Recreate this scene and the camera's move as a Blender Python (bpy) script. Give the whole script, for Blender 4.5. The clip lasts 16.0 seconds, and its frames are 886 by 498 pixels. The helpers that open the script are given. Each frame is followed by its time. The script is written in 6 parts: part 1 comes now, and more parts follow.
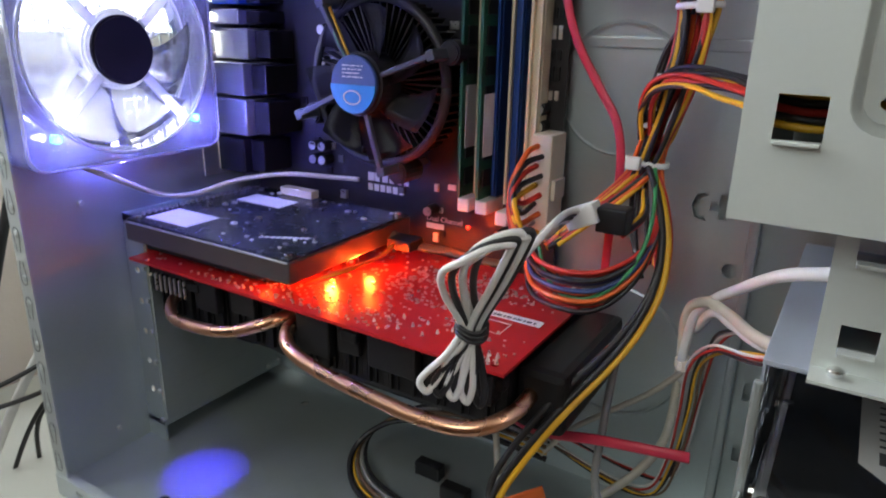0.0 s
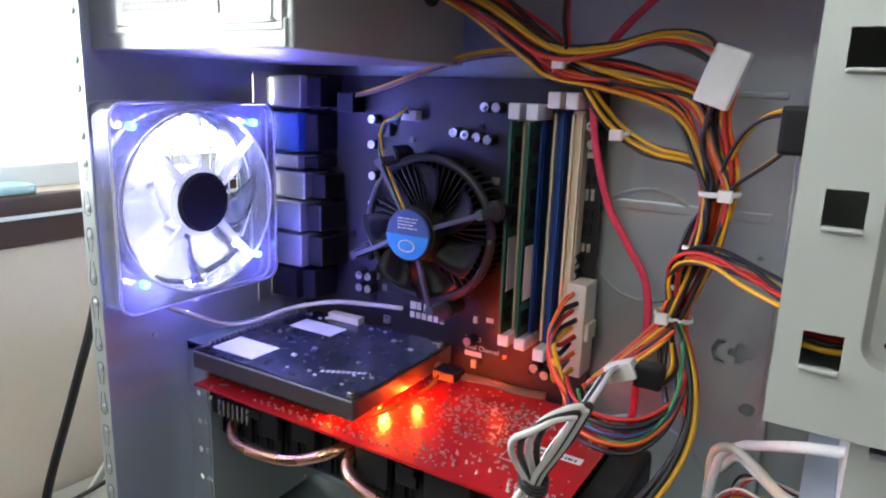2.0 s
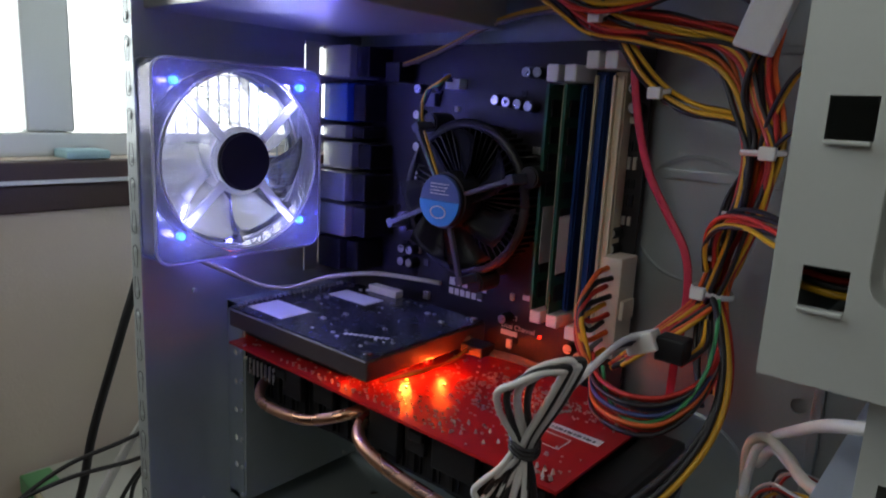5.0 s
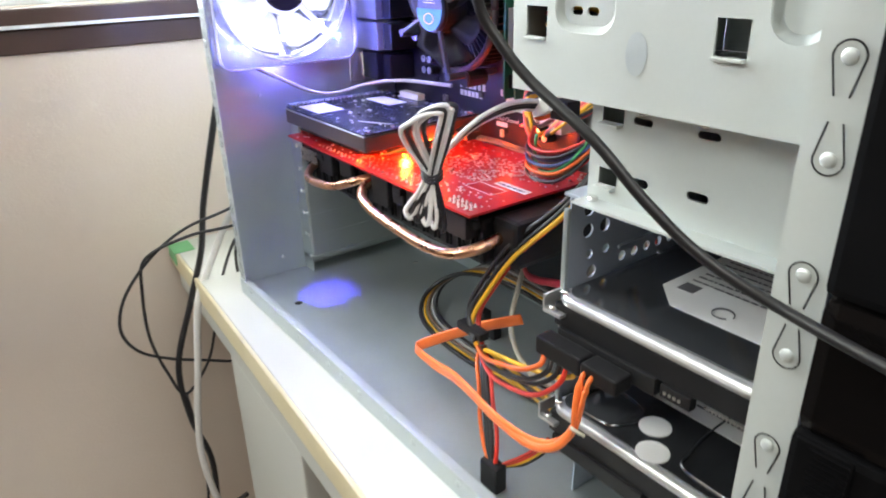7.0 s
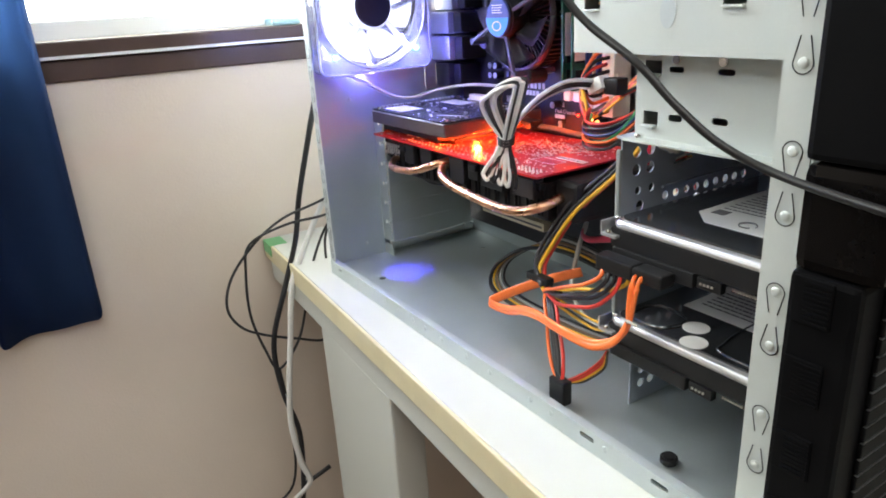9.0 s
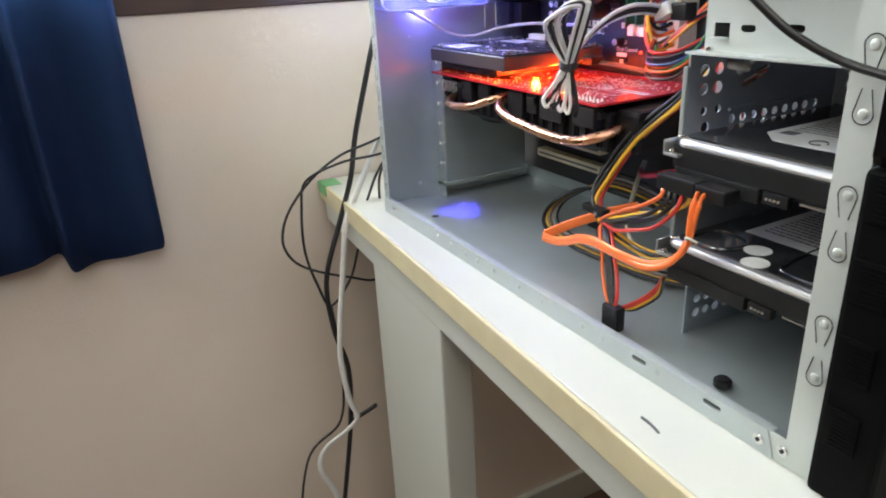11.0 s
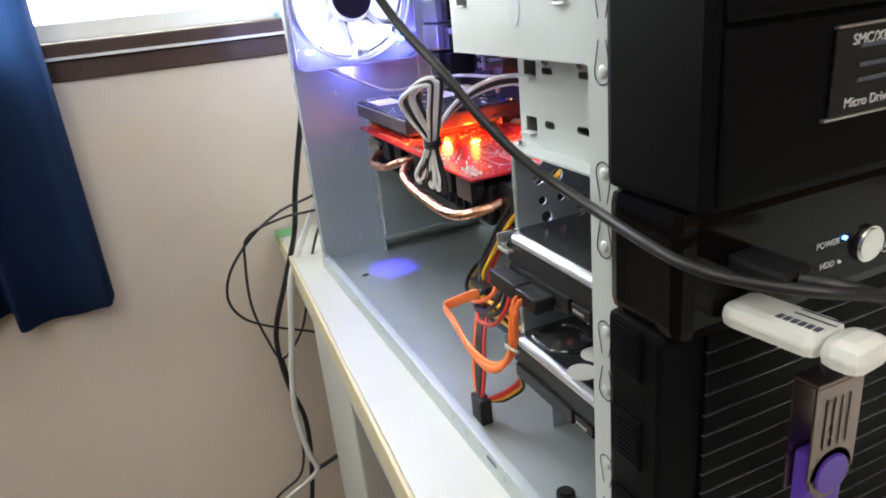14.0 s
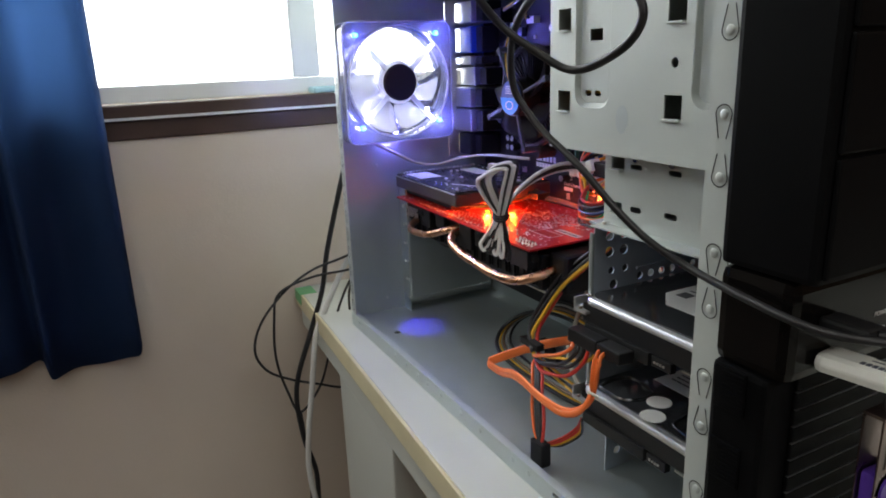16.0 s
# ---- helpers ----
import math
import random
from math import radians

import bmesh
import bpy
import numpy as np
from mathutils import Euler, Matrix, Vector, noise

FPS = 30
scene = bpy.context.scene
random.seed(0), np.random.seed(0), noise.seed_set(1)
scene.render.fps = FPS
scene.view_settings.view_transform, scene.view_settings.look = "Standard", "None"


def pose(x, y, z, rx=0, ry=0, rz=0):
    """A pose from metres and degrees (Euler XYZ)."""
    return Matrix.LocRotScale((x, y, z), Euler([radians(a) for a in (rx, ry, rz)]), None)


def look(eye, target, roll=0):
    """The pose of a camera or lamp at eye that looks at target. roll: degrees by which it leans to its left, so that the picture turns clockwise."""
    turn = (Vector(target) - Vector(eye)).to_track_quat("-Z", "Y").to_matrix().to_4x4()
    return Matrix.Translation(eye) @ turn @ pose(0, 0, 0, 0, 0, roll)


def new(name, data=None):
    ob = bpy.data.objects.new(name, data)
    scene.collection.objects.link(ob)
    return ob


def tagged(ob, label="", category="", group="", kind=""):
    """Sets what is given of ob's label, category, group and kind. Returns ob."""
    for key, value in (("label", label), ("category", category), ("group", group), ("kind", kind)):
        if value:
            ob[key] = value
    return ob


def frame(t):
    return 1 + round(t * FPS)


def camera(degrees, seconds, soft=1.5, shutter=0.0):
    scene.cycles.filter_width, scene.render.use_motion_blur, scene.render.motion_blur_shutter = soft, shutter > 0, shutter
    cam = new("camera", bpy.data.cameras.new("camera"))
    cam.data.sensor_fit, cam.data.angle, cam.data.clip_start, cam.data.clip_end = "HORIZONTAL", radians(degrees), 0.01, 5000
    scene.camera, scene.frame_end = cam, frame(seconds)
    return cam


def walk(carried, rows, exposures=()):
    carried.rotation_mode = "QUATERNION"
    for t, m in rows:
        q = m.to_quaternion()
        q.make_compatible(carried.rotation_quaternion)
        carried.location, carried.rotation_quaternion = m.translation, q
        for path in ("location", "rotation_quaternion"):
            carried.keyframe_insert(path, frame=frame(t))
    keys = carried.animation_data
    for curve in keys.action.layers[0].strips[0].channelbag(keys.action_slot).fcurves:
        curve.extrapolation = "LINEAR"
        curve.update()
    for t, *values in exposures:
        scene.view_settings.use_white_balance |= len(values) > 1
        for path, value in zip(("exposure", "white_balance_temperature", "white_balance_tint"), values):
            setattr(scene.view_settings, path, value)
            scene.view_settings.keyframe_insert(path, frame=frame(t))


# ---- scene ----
LENS = 66.4
cam = camera(LENS, 16.0, soft=1.8, shutter=0.4)
PATH = [
    (0, (0.3795, -0.1750, 0.2743), (0.2803, -0.0133, 0.2111), 1.2),
    (0.5, (0.3668, -0.1876, 0.2771), (0.2771, -0.0171, 0.2233), 1.9),
    (1, (0.3630, -0.2059, 0.2823), (0.2720, -0.0343, 0.2347), 4.2),
    (1.5, (0.3636, -0.2181, 0.3051), (0.2644, -0.0506, 0.2593), 3.1),
    (2, (0.3666, -0.2176, 0.3261), (0.2664, -0.0503, 0.2819), 2.0),
    (2.5, (0.3767, -0.2159, 0.3402), (0.2785, -0.0451, 0.3063), 0.6),
    (3, (0.3794, -0.2181, 0.3506), (0.2760, -0.0500, 0.3182), -0.1),
    (3.2, (0.3835, -0.2168, 0.3547), (0.2775, -0.0497, 0.3260), -0.5),
    (5.3, (0.4032, -0.1848, 0.2880), (0.2763, -0.0368, 0.2435), 2.8),
    (5.5, (0.4080, -0.1910, 0.2844), (0.2839, -0.0437, 0.2307), 1.8),
    (6, (0.4517, -0.1764, 0.2644), (0.3192, -0.0446, 0.1931), 2.6),
    (6.5, (0.5125, -0.1645, 0.2672), (0.3727, -0.0464, 0.1866), 0.9),
    (7, (0.5613, -0.1806, 0.2795), (0.4134, -0.0727, 0.1990), -1.4),
    (7.5, (0.5944, -0.2176, 0.2729), (0.4418, -0.1143, 0.1952), -2.0),
    (8, (0.6101, -0.2295, 0.2519), (0.4558, -0.1278, 0.1754), -2.8),
    (8.2, (0.6233, -0.2420, 0.2574), (0.4679, -0.1396, 0.1841), -2.9),
    (10.3, (0.6358, -0.2603, 0.2401), (0.4716, -0.1683, 0.1725), -2.6),
    (10.5, (0.6397, -0.2656, 0.2276), (0.4759, -0.1755, 0.1566), -1.7),
    (11, (0.6381, -0.2668, 0.2270), (0.4737, -0.1813, 0.1519), -3.0),
    (11.5, (0.6509, -0.2770, 0.2279), (0.4766, -0.2075, 0.1590), -4.7),
    (12, (0.6434, -0.2772, 0.2313), (0.4686, -0.2062, 0.1649), -5.8),
    (12.5, (0.6447, -0.2751, 0.2322), (0.4693, -0.2036, 0.1680), -6.1),
    (13, (0.6418, -0.2362, 0.2180), (0.4684, -0.1616, 0.1520), -3.6),
    (13.5, (0.6389, -0.1696, 0.2339), (0.4687, -0.0941, 0.1608), -4.6),
    (14, (0.6640, -0.1338, 0.2575), (0.4909, -0.0637, 0.1857), -5.9),
    (14.5, (0.6717, -0.1394, 0.2657), (0.4975, -0.0738, 0.1927), -7.1),
    (15, (0.6592, -0.2007, 0.2672), (0.4930, -0.1185, 0.1922), -3.7),
    (15.5, (0.6687, -0.2256, 0.2753), (0.5002, -0.1369, 0.2144), -1.5),
    (16, (0.6801, -0.2329, 0.2810), (0.5089, -0.1451, 0.2263), -2.2),
]
EXPOSURES = [(0.0, 0.05), (0.5, 0.4), (1.0, 0.67), (1.5, 0.23), (2.0, 0.3), (2.5, -0.28), (3.0, -1.43), (3.2, -1.48), (5.3, -1.13), (5.5, -1.08), (6.0, -0.68), (6.5, 0.57), (7.0, 1.13), (8.0, 1.13), (10.5, 0.98), (11.5, 1.03), (12.5, 1.18), (13.5, 0.91), (14.5, 0.88), (15.5, 0.93), (16.0, -0.12)]
walk(cam, [(t, look(eye, to, roll)) for t, eye, to, roll in PATH], EXPOSURES)

# ---- world and light ----
world = bpy.data.worlds.new("sky")
scene.world = world
world.use_nodes = True
wn = world.node_tree.nodes
sky = wn.new("ShaderNodeTexSky")
sky.sky_type = "NISHITA"
sky.sun_disc = False
sky.sun_elevation, sky.sun_rotation = radians(40), radians(120)
world.node_tree.links.new(sky.outputs[0], wn["Background"].inputs[0])
wn["Background"].inputs[1].default_value = 0.1


def area_lamp(name, m, sx, sy, watts, colour):
    data = bpy.data.lights.new(name, "AREA")
    data.shape, data.size, data.size_y, data.energy, data.color = "RECTANGLE", sx, sy, watts, colour
    ob = new(name, data)
    ob.matrix_world = m
    return ob


def led(name, place, watts, colour, radius=0.002):
    data = bpy.data.lights.new(name, "POINT")
    data.energy, data.color, data.shadow_soft_size = watts, colour, radius
    ob = new(name, data)
    ob.location = place
    return ob


# daylight in the window, plus two fill lamps in added, unseen openings
area_lamp("daylight_window", pose(-0.262, -0.1, 0.74, 0, -90, 0), 0.95, 1.28, 30.0, (0.96, 1.0, 0.97))
area_lamp("fill_side_opening", pose(1.68, -0.32, 1.17, 0, 90, 0), 0.88, 1.1, 6.5, (0.98, 0.97, 0.88))
area_lamp("fill_far_opening", pose(0.22, -1.47, 1.22, 90, 0, 0), 0.72, 0.75, 9.0, (0.955, 1.0, 0.93))
# blue light of the fan's four diodes, red diodes of the graphics card and the board
BLUE, RED = (0.16, 0.15, 1.0), (1.0, 0.085, 0.01)
for fy, fz in ((0.016, 0.213), (0.104, 0.216), (0.103, 0.305), (0.015, 0.304)):
    led("fan_diode_fill_light", (0.0430, fy, fz), 0.15 if fy > 0.06 else 0.08, BLUE)
# the four diodes again inside the duct, added to brighten the plastic
for fy, fz in ((0.0245, 0.222), (0.0945, 0.222), (0.0945, 0.292), (0.0245, 0.292)):
    led("fan_diode_fill_light", (0.0190, fy, fz), 0.20, (0.40, 0.41, 1.0), 0.003)
# added fill below the fan, where no diode sits
led("fan_diode_fill_light", (0.018, 0.058, 0.1915), 0.05, BLUE)
# one fan diode throws a narrow beam past the card on to the case floor
beam = bpy.data.lights.new("fan_diode_beam", "SPOT")
beam.energy, beam.color, beam.shadow_soft_size, beam.spot_size, beam.spot_blend = 6.2, (0.07, 0.05, 1.0), 0.002, radians(15), 0.5
beam_lamp = new("fan_diode_beam", beam)
beam_lamp.matrix_world = look((0.0345, 0.012, 0.212), (0.066, 0.053, 0.003))
# first lamp sits at the lit diodes; other two are added to spread the glow
for gx, gy, gz, w in ((0.1450, 0.090, 0.1425, 0.28), (0.1545, 0.112, 0.1430, 0.15), (0.122, 0.064, 0.1420, 0.015)):
    led("card_diode_fill_light", (gx, gy, gz), w, RED, 0.003)
led("board_diode_light", (0.190, 0.153, 0.160), 0.013, RED, 0.003)


# ---- materials ----
def material(name, colour, rough=0.5, metal=0.0, vary=0.12, scale=60.0, fine=900.0, bump=0.06, spots=0.0, spot_colour=(0.1, 0.1, 0.1), coat=0.0, per_object=0.0, spec=0.5, ior=1.5):
    """A surface with colour that wanders at two scales, uneven gloss and fine relief."""
    m = bpy.data.materials.new(name)
    m.use_nodes = True
    t = m.node_tree
    n, link = t.nodes, t.links.new
    b = n["Principled BSDF"]
    b.inputs["Metallic"].default_value = metal
    b.inputs["Coat Weight"].default_value = coat
    b.inputs["IOR"].default_value = ior
    b.inputs["Specular IOR Level"].default_value = spec
    co = n.new("ShaderNodeTexCoord")
    big, small = n.new("ShaderNodeTexNoise"), n.new("ShaderNodeTexNoise")
    big.inputs["Scale"].default_value, small.inputs["Scale"].default_value = scale, fine
    big.inputs["Detail"].default_value, small.inputs["Detail"].default_value = 4.0, 2.0
    for x in (big, small):
        link(co.outputs["Object"], x.inputs["Vector"])
    mix = n.new("ShaderNodeMix")
    mix.data_type = "RGBA"
    mix.inputs["A"].default_value = (*[max(0.0, c * (1 - vary)) for c in colour], 1)
    mix.inputs["B"].default_value = (*[min(1.0, c * (1 + vary)) for c in colour], 1)
    add = n.new("ShaderNodeMath")
    add.operation = "MULTIPLY_ADD"
    add.inputs[1].default_value = 0.35
    link(small.outputs["Fac"], add.inputs[0])
    link(big.outputs["Fac"], add.inputs[2])
    sub = n.new("ShaderNodeMath")
    sub.operation = "SUBTRACT"
    sub.inputs[1].default_value = 0.175
    sub.use_clamp = True
    link(add.outputs[0], sub.inputs[0])
    link(sub.outputs[0], mix.inputs["Factor"])
    out = mix.outputs["Result"]
    if spots:
        sp = n.new("ShaderNodeTexNoise")
        sp.inputs["Scale"].default_value, sp.inputs["Detail"].default_value = scale * 0.4, 6.0
        link(co.outputs["Object"], sp.inputs["Vector"])
        ramp = n.new("ShaderNodeMapRange")
        ramp.inputs["From Min"].default_value, ramp.inputs["From Max"].default_value = 0.56, 0.72
        ramp.inputs["To Max"].default_value = spots
        link(sp.outputs["Fac"], ramp.inputs["Value"])
        mix2 = n.new("ShaderNodeMix")
        mix2.data_type = "RGBA"
        mix2.inputs["B"].default_value = (*spot_colour, 1)
        link(ramp.outputs["Result"], mix2.inputs["Factor"])
        link(out, mix2.inputs["A"])
        out = mix2.outputs["Result"]
    if per_object:
        info, hsv, rng = n.new("ShaderNodeObjectInfo"), n.new("ShaderNodeHueSaturation"), n.new("ShaderNodeMapRange")
        rng.inputs["To Min"].default_value, rng.inputs["To Max"].default_value = 1 - per_object, 1 + per_object
        link(info.outputs["Random"], rng.inputs["Value"])
        link(rng.outputs["Result"], hsv.inputs["Value"])
        link(out, hsv.inputs["Color"])
        out = hsv.outputs["Color"]
    link(out, b.inputs["Base Color"])
    rr = n.new("ShaderNodeMapRange")
    rr.inputs["To Min"].default_value, rr.inputs["To Max"].default_value = max(0.02, rough - 0.1), min(1.0, rough + 0.1)
    link(big.outputs["Fac"], rr.inputs["Value"])
    link(rr.outputs["Result"], b.inputs["Roughness"])
    if bump:
        bp = n.new("ShaderNodeBump")
        bp.inputs["Strength"].default_value, bp.inputs["Distance"].default_value = bump, 0.001
        link(small.outputs["Fac"], bp.inputs["Height"])
        link(bp.outputs["Normal"], b.inputs["Normal"])
    return m


def glow(name, colour, strength):
    m = bpy.data.materials.new(name)
    m.use_nodes = True
    b = m.node_tree.nodes["Principled BSDF"]
    b.inputs["Base Color"].default_value = (*colour, 1)
    b.inputs["Emission Color"].default_value = (*colour, 1)
    b.inputs["Emission Strength"].default_value = strength
    return m


def clear_plastic(name, tint, through_part, rough=0.15, milky=0.5):
    """Clear or milky plastic: light goes through, scatters in it and shines on it."""
    m = bpy.data.materials.new(name)
    m.use_nodes = True
    n, link = m.node_tree.nodes, m.node_tree.links.new
    n.remove(n["Principled BSDF"])
    tr, tl, df, gl = n.new("ShaderNodeBsdfTransparent"), n.new("ShaderNodeBsdfTranslucent"), n.new("ShaderNodeBsdfDiffuse"), n.new("ShaderNodeBsdfGlossy")
    noise_tex = n.new("ShaderNodeTexNoise")
    noise_tex.inputs["Scale"].default_value = 120.0
    tr.inputs[0].default_value = (*tint, 1)
    tl.inputs[0].default_value = df.inputs[0].default_value = (0.85, 0.87, 0.93, 1)
    gl.inputs["Roughness"].default_value = rough
    a, bb, c = n.new("ShaderNodeMixShader"), n.new("ShaderNodeMixShader"), n.new("ShaderNodeMixShader")
    a.inputs[0].default_value = milky
    link(tl.outputs[0], a.inputs[1])
    link(df.outputs[0], a.inputs[2])
    rng = n.new("ShaderNodeMapRange")
    rng.inputs["To Min"].default_value, rng.inputs["To Max"].default_value = through_part - 0.08, through_part + 0.08
    link(noise_tex.outputs["Fac"], rng.inputs["Value"])
    link(rng.outputs["Result"], bb.inputs[0])
    link(a.outputs[0], bb.inputs[1])
    link(tr.outputs[0], bb.inputs[2])
    fr = n.new("ShaderNodeFresnel")
    fr.inputs[0].default_value = 1.45
    link(fr.outputs[0], c.inputs[0])
    link(bb.outputs[0], c.inputs[1])
    link(gl.outputs[0], c.inputs[2])
    link(c.outputs[0], n["Material Output"].inputs[0])
    return m


STEEL = material("galvanised_steel", (0.44, 0.495, 0.50), 0.42, 0.70, 0.10, 30, 500, 0.04, 0.12, (0.40, 0.42, 0.43))
# same steel made paler, for rails and flange that catch more light
RAIL = material("lightened_galvanised_steel", (0.50, 0.55, 0.56), 0.46, 0.6, 0.08, 30, 500, 0.04, 0.12, (0.42, 0.44, 0.45))
STEEL_BLUE = material("cage_steel", (0.44, 0.50, 0.58), 0.38, 0.45, 0.10, 40, 500, 0.04)
BAY = material("bay_sheet_steel", (0.54, 0.58, 0.56), 0.45, 0.30, 0.06, 25, 600, 0.03, 0.15, (0.42, 0.45, 0.44))
CHROME = material("bright_metal", (0.75, 0.75, 0.74), 0.22, 1.0, 0.08, 80, 900, 0.02)
GREY_METAL = material("psu_steel", (0.44, 0.45, 0.43), 0.40, 0.75, 0.08, 40, 700, 0.03)
DRIVE_TOP = material("drive_lid_black", (0.20, 0.21, 0.23), 0.14, 0.9, 0.2, 40, 900, 0.02)
DRIVE_BODY = material("drive_casting_black", (0.010, 0.010, 0.011), 0.45, 0.0, 0.3, 80, 900, 0.06, spec=0.3)
ALU = material("drive_aluminium", (0.66, 0.67, 0.68), 0.34, 0.85, 0.03, 20, 900, 0.008)
BLACK = material("black_plastic", (0.010, 0.010, 0.011), 0.45, 0.0, 0.3, 60, 900, 0.05, spec=0.3)
BEZEL = material("bezel_black_plastic", (0.004, 0.004, 0.0045), 0.50, 0.0, 0.25, 30, 1500, 0.06, spec=0.4, ior=1.14)
GLOSS = material("gloss_black_panel", (0.004, 0.0035, 0.0035), 0.14, 0.0, 0.2, 20, 400, 0.01, spec=0.4, ior=1.25)
BOARD = material("dark_circuit_board", (0.014, 0.012, 0.014), 0.42, 0.0, 0.4, 200, 1500, 0.08)
CARD = material("red_circuit_board", (0.42, 0.012, 0.016), 0.35, 0.0, 0.25, 250, 1600, 0.10)
RAM_GREEN = material("green_circuit_board", (0.012, 0.085, 0.045), 0.4, 0.0, 0.3, 200, 1500, 0.06)
DRIVE_BOARD = material("drive_board_dark", (0.020, 0.024, 0.036), 0.25, 0.0, 0.4, 150, 1500, 0.05)
SLAT_HIGHLIGHT = material("slat_highlight_grey", (0.30, 0.30, 0.31), 0.35, 0.9, 0.2, 60, 900, 0.02)
SOLDER = material("solder", (0.72, 0.70, 0.66), 0.3, 0.9, 0.15, 300, 1500, 0.05)
COPPER = material("copper_pipe", (0.72, 0.40, 0.25), 0.28, 1.0, 0.14, 60, 700, 0.03, 0.3, (0.55, 0.30, 0.20))
CREAM = material("cream_nylon", (0.66, 0.60, 0.48), 0.5, 0.0, 0.08, 200, 1500, 0.04)
WHITE_NYLON = material("white_nylon", (0.76, 0.76, 0.72), 0.45, 0.0, 0.06, 200, 1500, 0.04)
SLOT_BLUE = material("blue_slot_plastic", (0.015, 0.06, 0.26), 0.4, 0.0, 0.15, 200, 1500, 0.04)
SLOT_CREAM = material("cream_slot_plastic", (0.66, 0.59, 0.42), 0.45, 0.0, 0.12, 200, 1500, 0.04)
PAPER = material("white_label_paper", (0.74, 0.74, 0.73), 0.6, 0.0, 0.06, 60, 900, 0.02)
INK = material("label_ink", (0.10, 0.10, 0.11), 0.6, 0.0, 0.2, 200, 900, 0.0)
PRINT_GREY = material("grey_print", (0.52, 0.52, 0.52), 0.6, 0.0, 0.2, 200, 900, 0.0)
WHITE_INK = material("white_print", (0.7, 0.7, 0.7), 0.6, 0.0, 0.08, 200, 900, 0.0)
YELLOW_LABEL = material("yellow_label", (0.78, 0.52, 0.04), 0.55, 0.0, 0.08, 100, 900, 0.0)
STICKER_BLUE = material("sticker_light_blue", (0.02, 0.27, 0.62), 0.4, 0.0, 0.06, 100, 900, 0.0)
STICKER_NAVY = material("sticker_dark_blue", (0.04, 0.08, 0.20), 0.4, 0.0, 0.1, 100, 900, 0.0)
FAN_GREY = material("dark_fan_plastic", (0.018, 0.018, 0.020), 0.45, 0.0, 0.25, 60, 900, 0.05)
FRAME_GREY = material("blue_grey_plastic", (0.07, 0.08, 0.11), 0.45, 0.0, 0.2, 60, 900, 0.05)
W = {}
for wname, wc in dict(black=(0.014, 0.014, 0.016), yellow=(0.72, 0.40, 0.02), red=(0.50, 0.028, 0.016), orange=(0.72, 0.13, 0.02), white=(0.72, 0.72, 0.70), green=(0.06, 0.33, 0.12),
                      blue=(0.03, 0.05, 0.16), grey=(0.30, 0.30, 0.29), pink=(0.62, 0.035, 0.075), brown=(0.16, 0.10, 0.06), sata=(0.80, 0.17, 0.035), cream=(0.52, 0.49, 0.40)).items():
    W[wname] = material("wire_" + wname, wc, 0.42, 0.0, 0.14, 120, 900, 0.03, per_object=0.12)
WALL = material("cream_wall_paper", (0.715, 0.632, 0.540), 0.85, 0.0, 0.05, 9, 420, 0.25, 0.08, (0.52, 0.46, 0.39))
CEIL = material("white_ceiling_paint", (0.75, 0.74, 0.72), 0.85, 0.0, 0.04, 8, 300, 0.1)
# unseen walls, coloured dark brown to keep bounced light low
UNSEEN_WALL = material("unseen_wall_brown", (0.17, 0.105, 0.065), 0.55, 0.0, 0.3, 6, 200, 0.1)
FLOOR_WOOD = material("dark_wood_floor", (0.10, 0.06, 0.04), 0.5, 0.0, 0.3, 14, 300, 0.1)
DARK_WOOD = material("dark_brown_wood", (0.055, 0.028, 0.020), 0.42, 0.0, 0.35, 25, 500, 0.12)
DESK_WHITE = material("white_desk_laminate", (0.54, 0.555, 0.515), 0.4, 0.0, 0.05, 18, 700, 0.03, 0.12, (0.58, 0.58, 0.50))
DESK_EDGE = material("yellowed_edge_wood", (0.62, 0.55, 0.36), 0.55, 0.0, 0.12, 40, 600, 0.10, 0.3, (0.46, 0.38, 0.22))
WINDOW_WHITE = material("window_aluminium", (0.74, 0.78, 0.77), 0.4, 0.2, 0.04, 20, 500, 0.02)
CURTAIN = material("navy_curtain_cloth", (0.019, 0.042, 0.118), 0.9, 0.0, 0.22, 30, 1400, 0.35)
ct = CURTAIN.node_tree
mixc, trl = ct.nodes.new("ShaderNodeMixShader"), ct.nodes.new("ShaderNodeBsdfTranslucent")
trl.inputs[0].default_value = (0.05, 0.13, 0.34, 1)
mixc.inputs[0].default_value = 0.32
ct.links.new(ct.nodes["Principled BSDF"].outputs[0], mixc.inputs[1])
ct.links.new(trl.outputs[0], mixc.inputs[2])
ct.links.new(mixc.outputs[0], ct.nodes["Material Output"].inputs[0])
GREEN_TAPE = material("green_tape", (0.16, 0.46, 0.20), 0.5, 0.0, 0.1, 80, 700, 0.03)
CYAN_CLOTH = material("pale_blue_cloth", (0.42, 0.66, 0.72), 0.8, 0.0, 0.1, 80, 700, 0.2)
CLEAR_FAN = clear_plastic("clear_fan_plastic", (0.93, 0.94, 1.0), 0.76, 0.08, 0.3)
CLEAR_BLADE = clear_plastic("clear_blade_plastic", (0.95, 0.96, 1.0), 0.66, 0.10, 0.3)
MILKY = clear_plastic("milky_hub_plastic", (0.95, 0.96, 1.0), 0.20, 0.15, 0.4)
DRIVE_SHELL = material("drive_shell_steel", (0.10, 0.080, 0.080), 0.34, 0.5, 0.08, 60, 900, 0.03)
LED_BLUE, LED_WHITE = glow("blue_diode", (0.06, 0.25, 1.0), 9.0), glow("white_blue_diode", (0.75, 0.82, 1.0), 9.0)
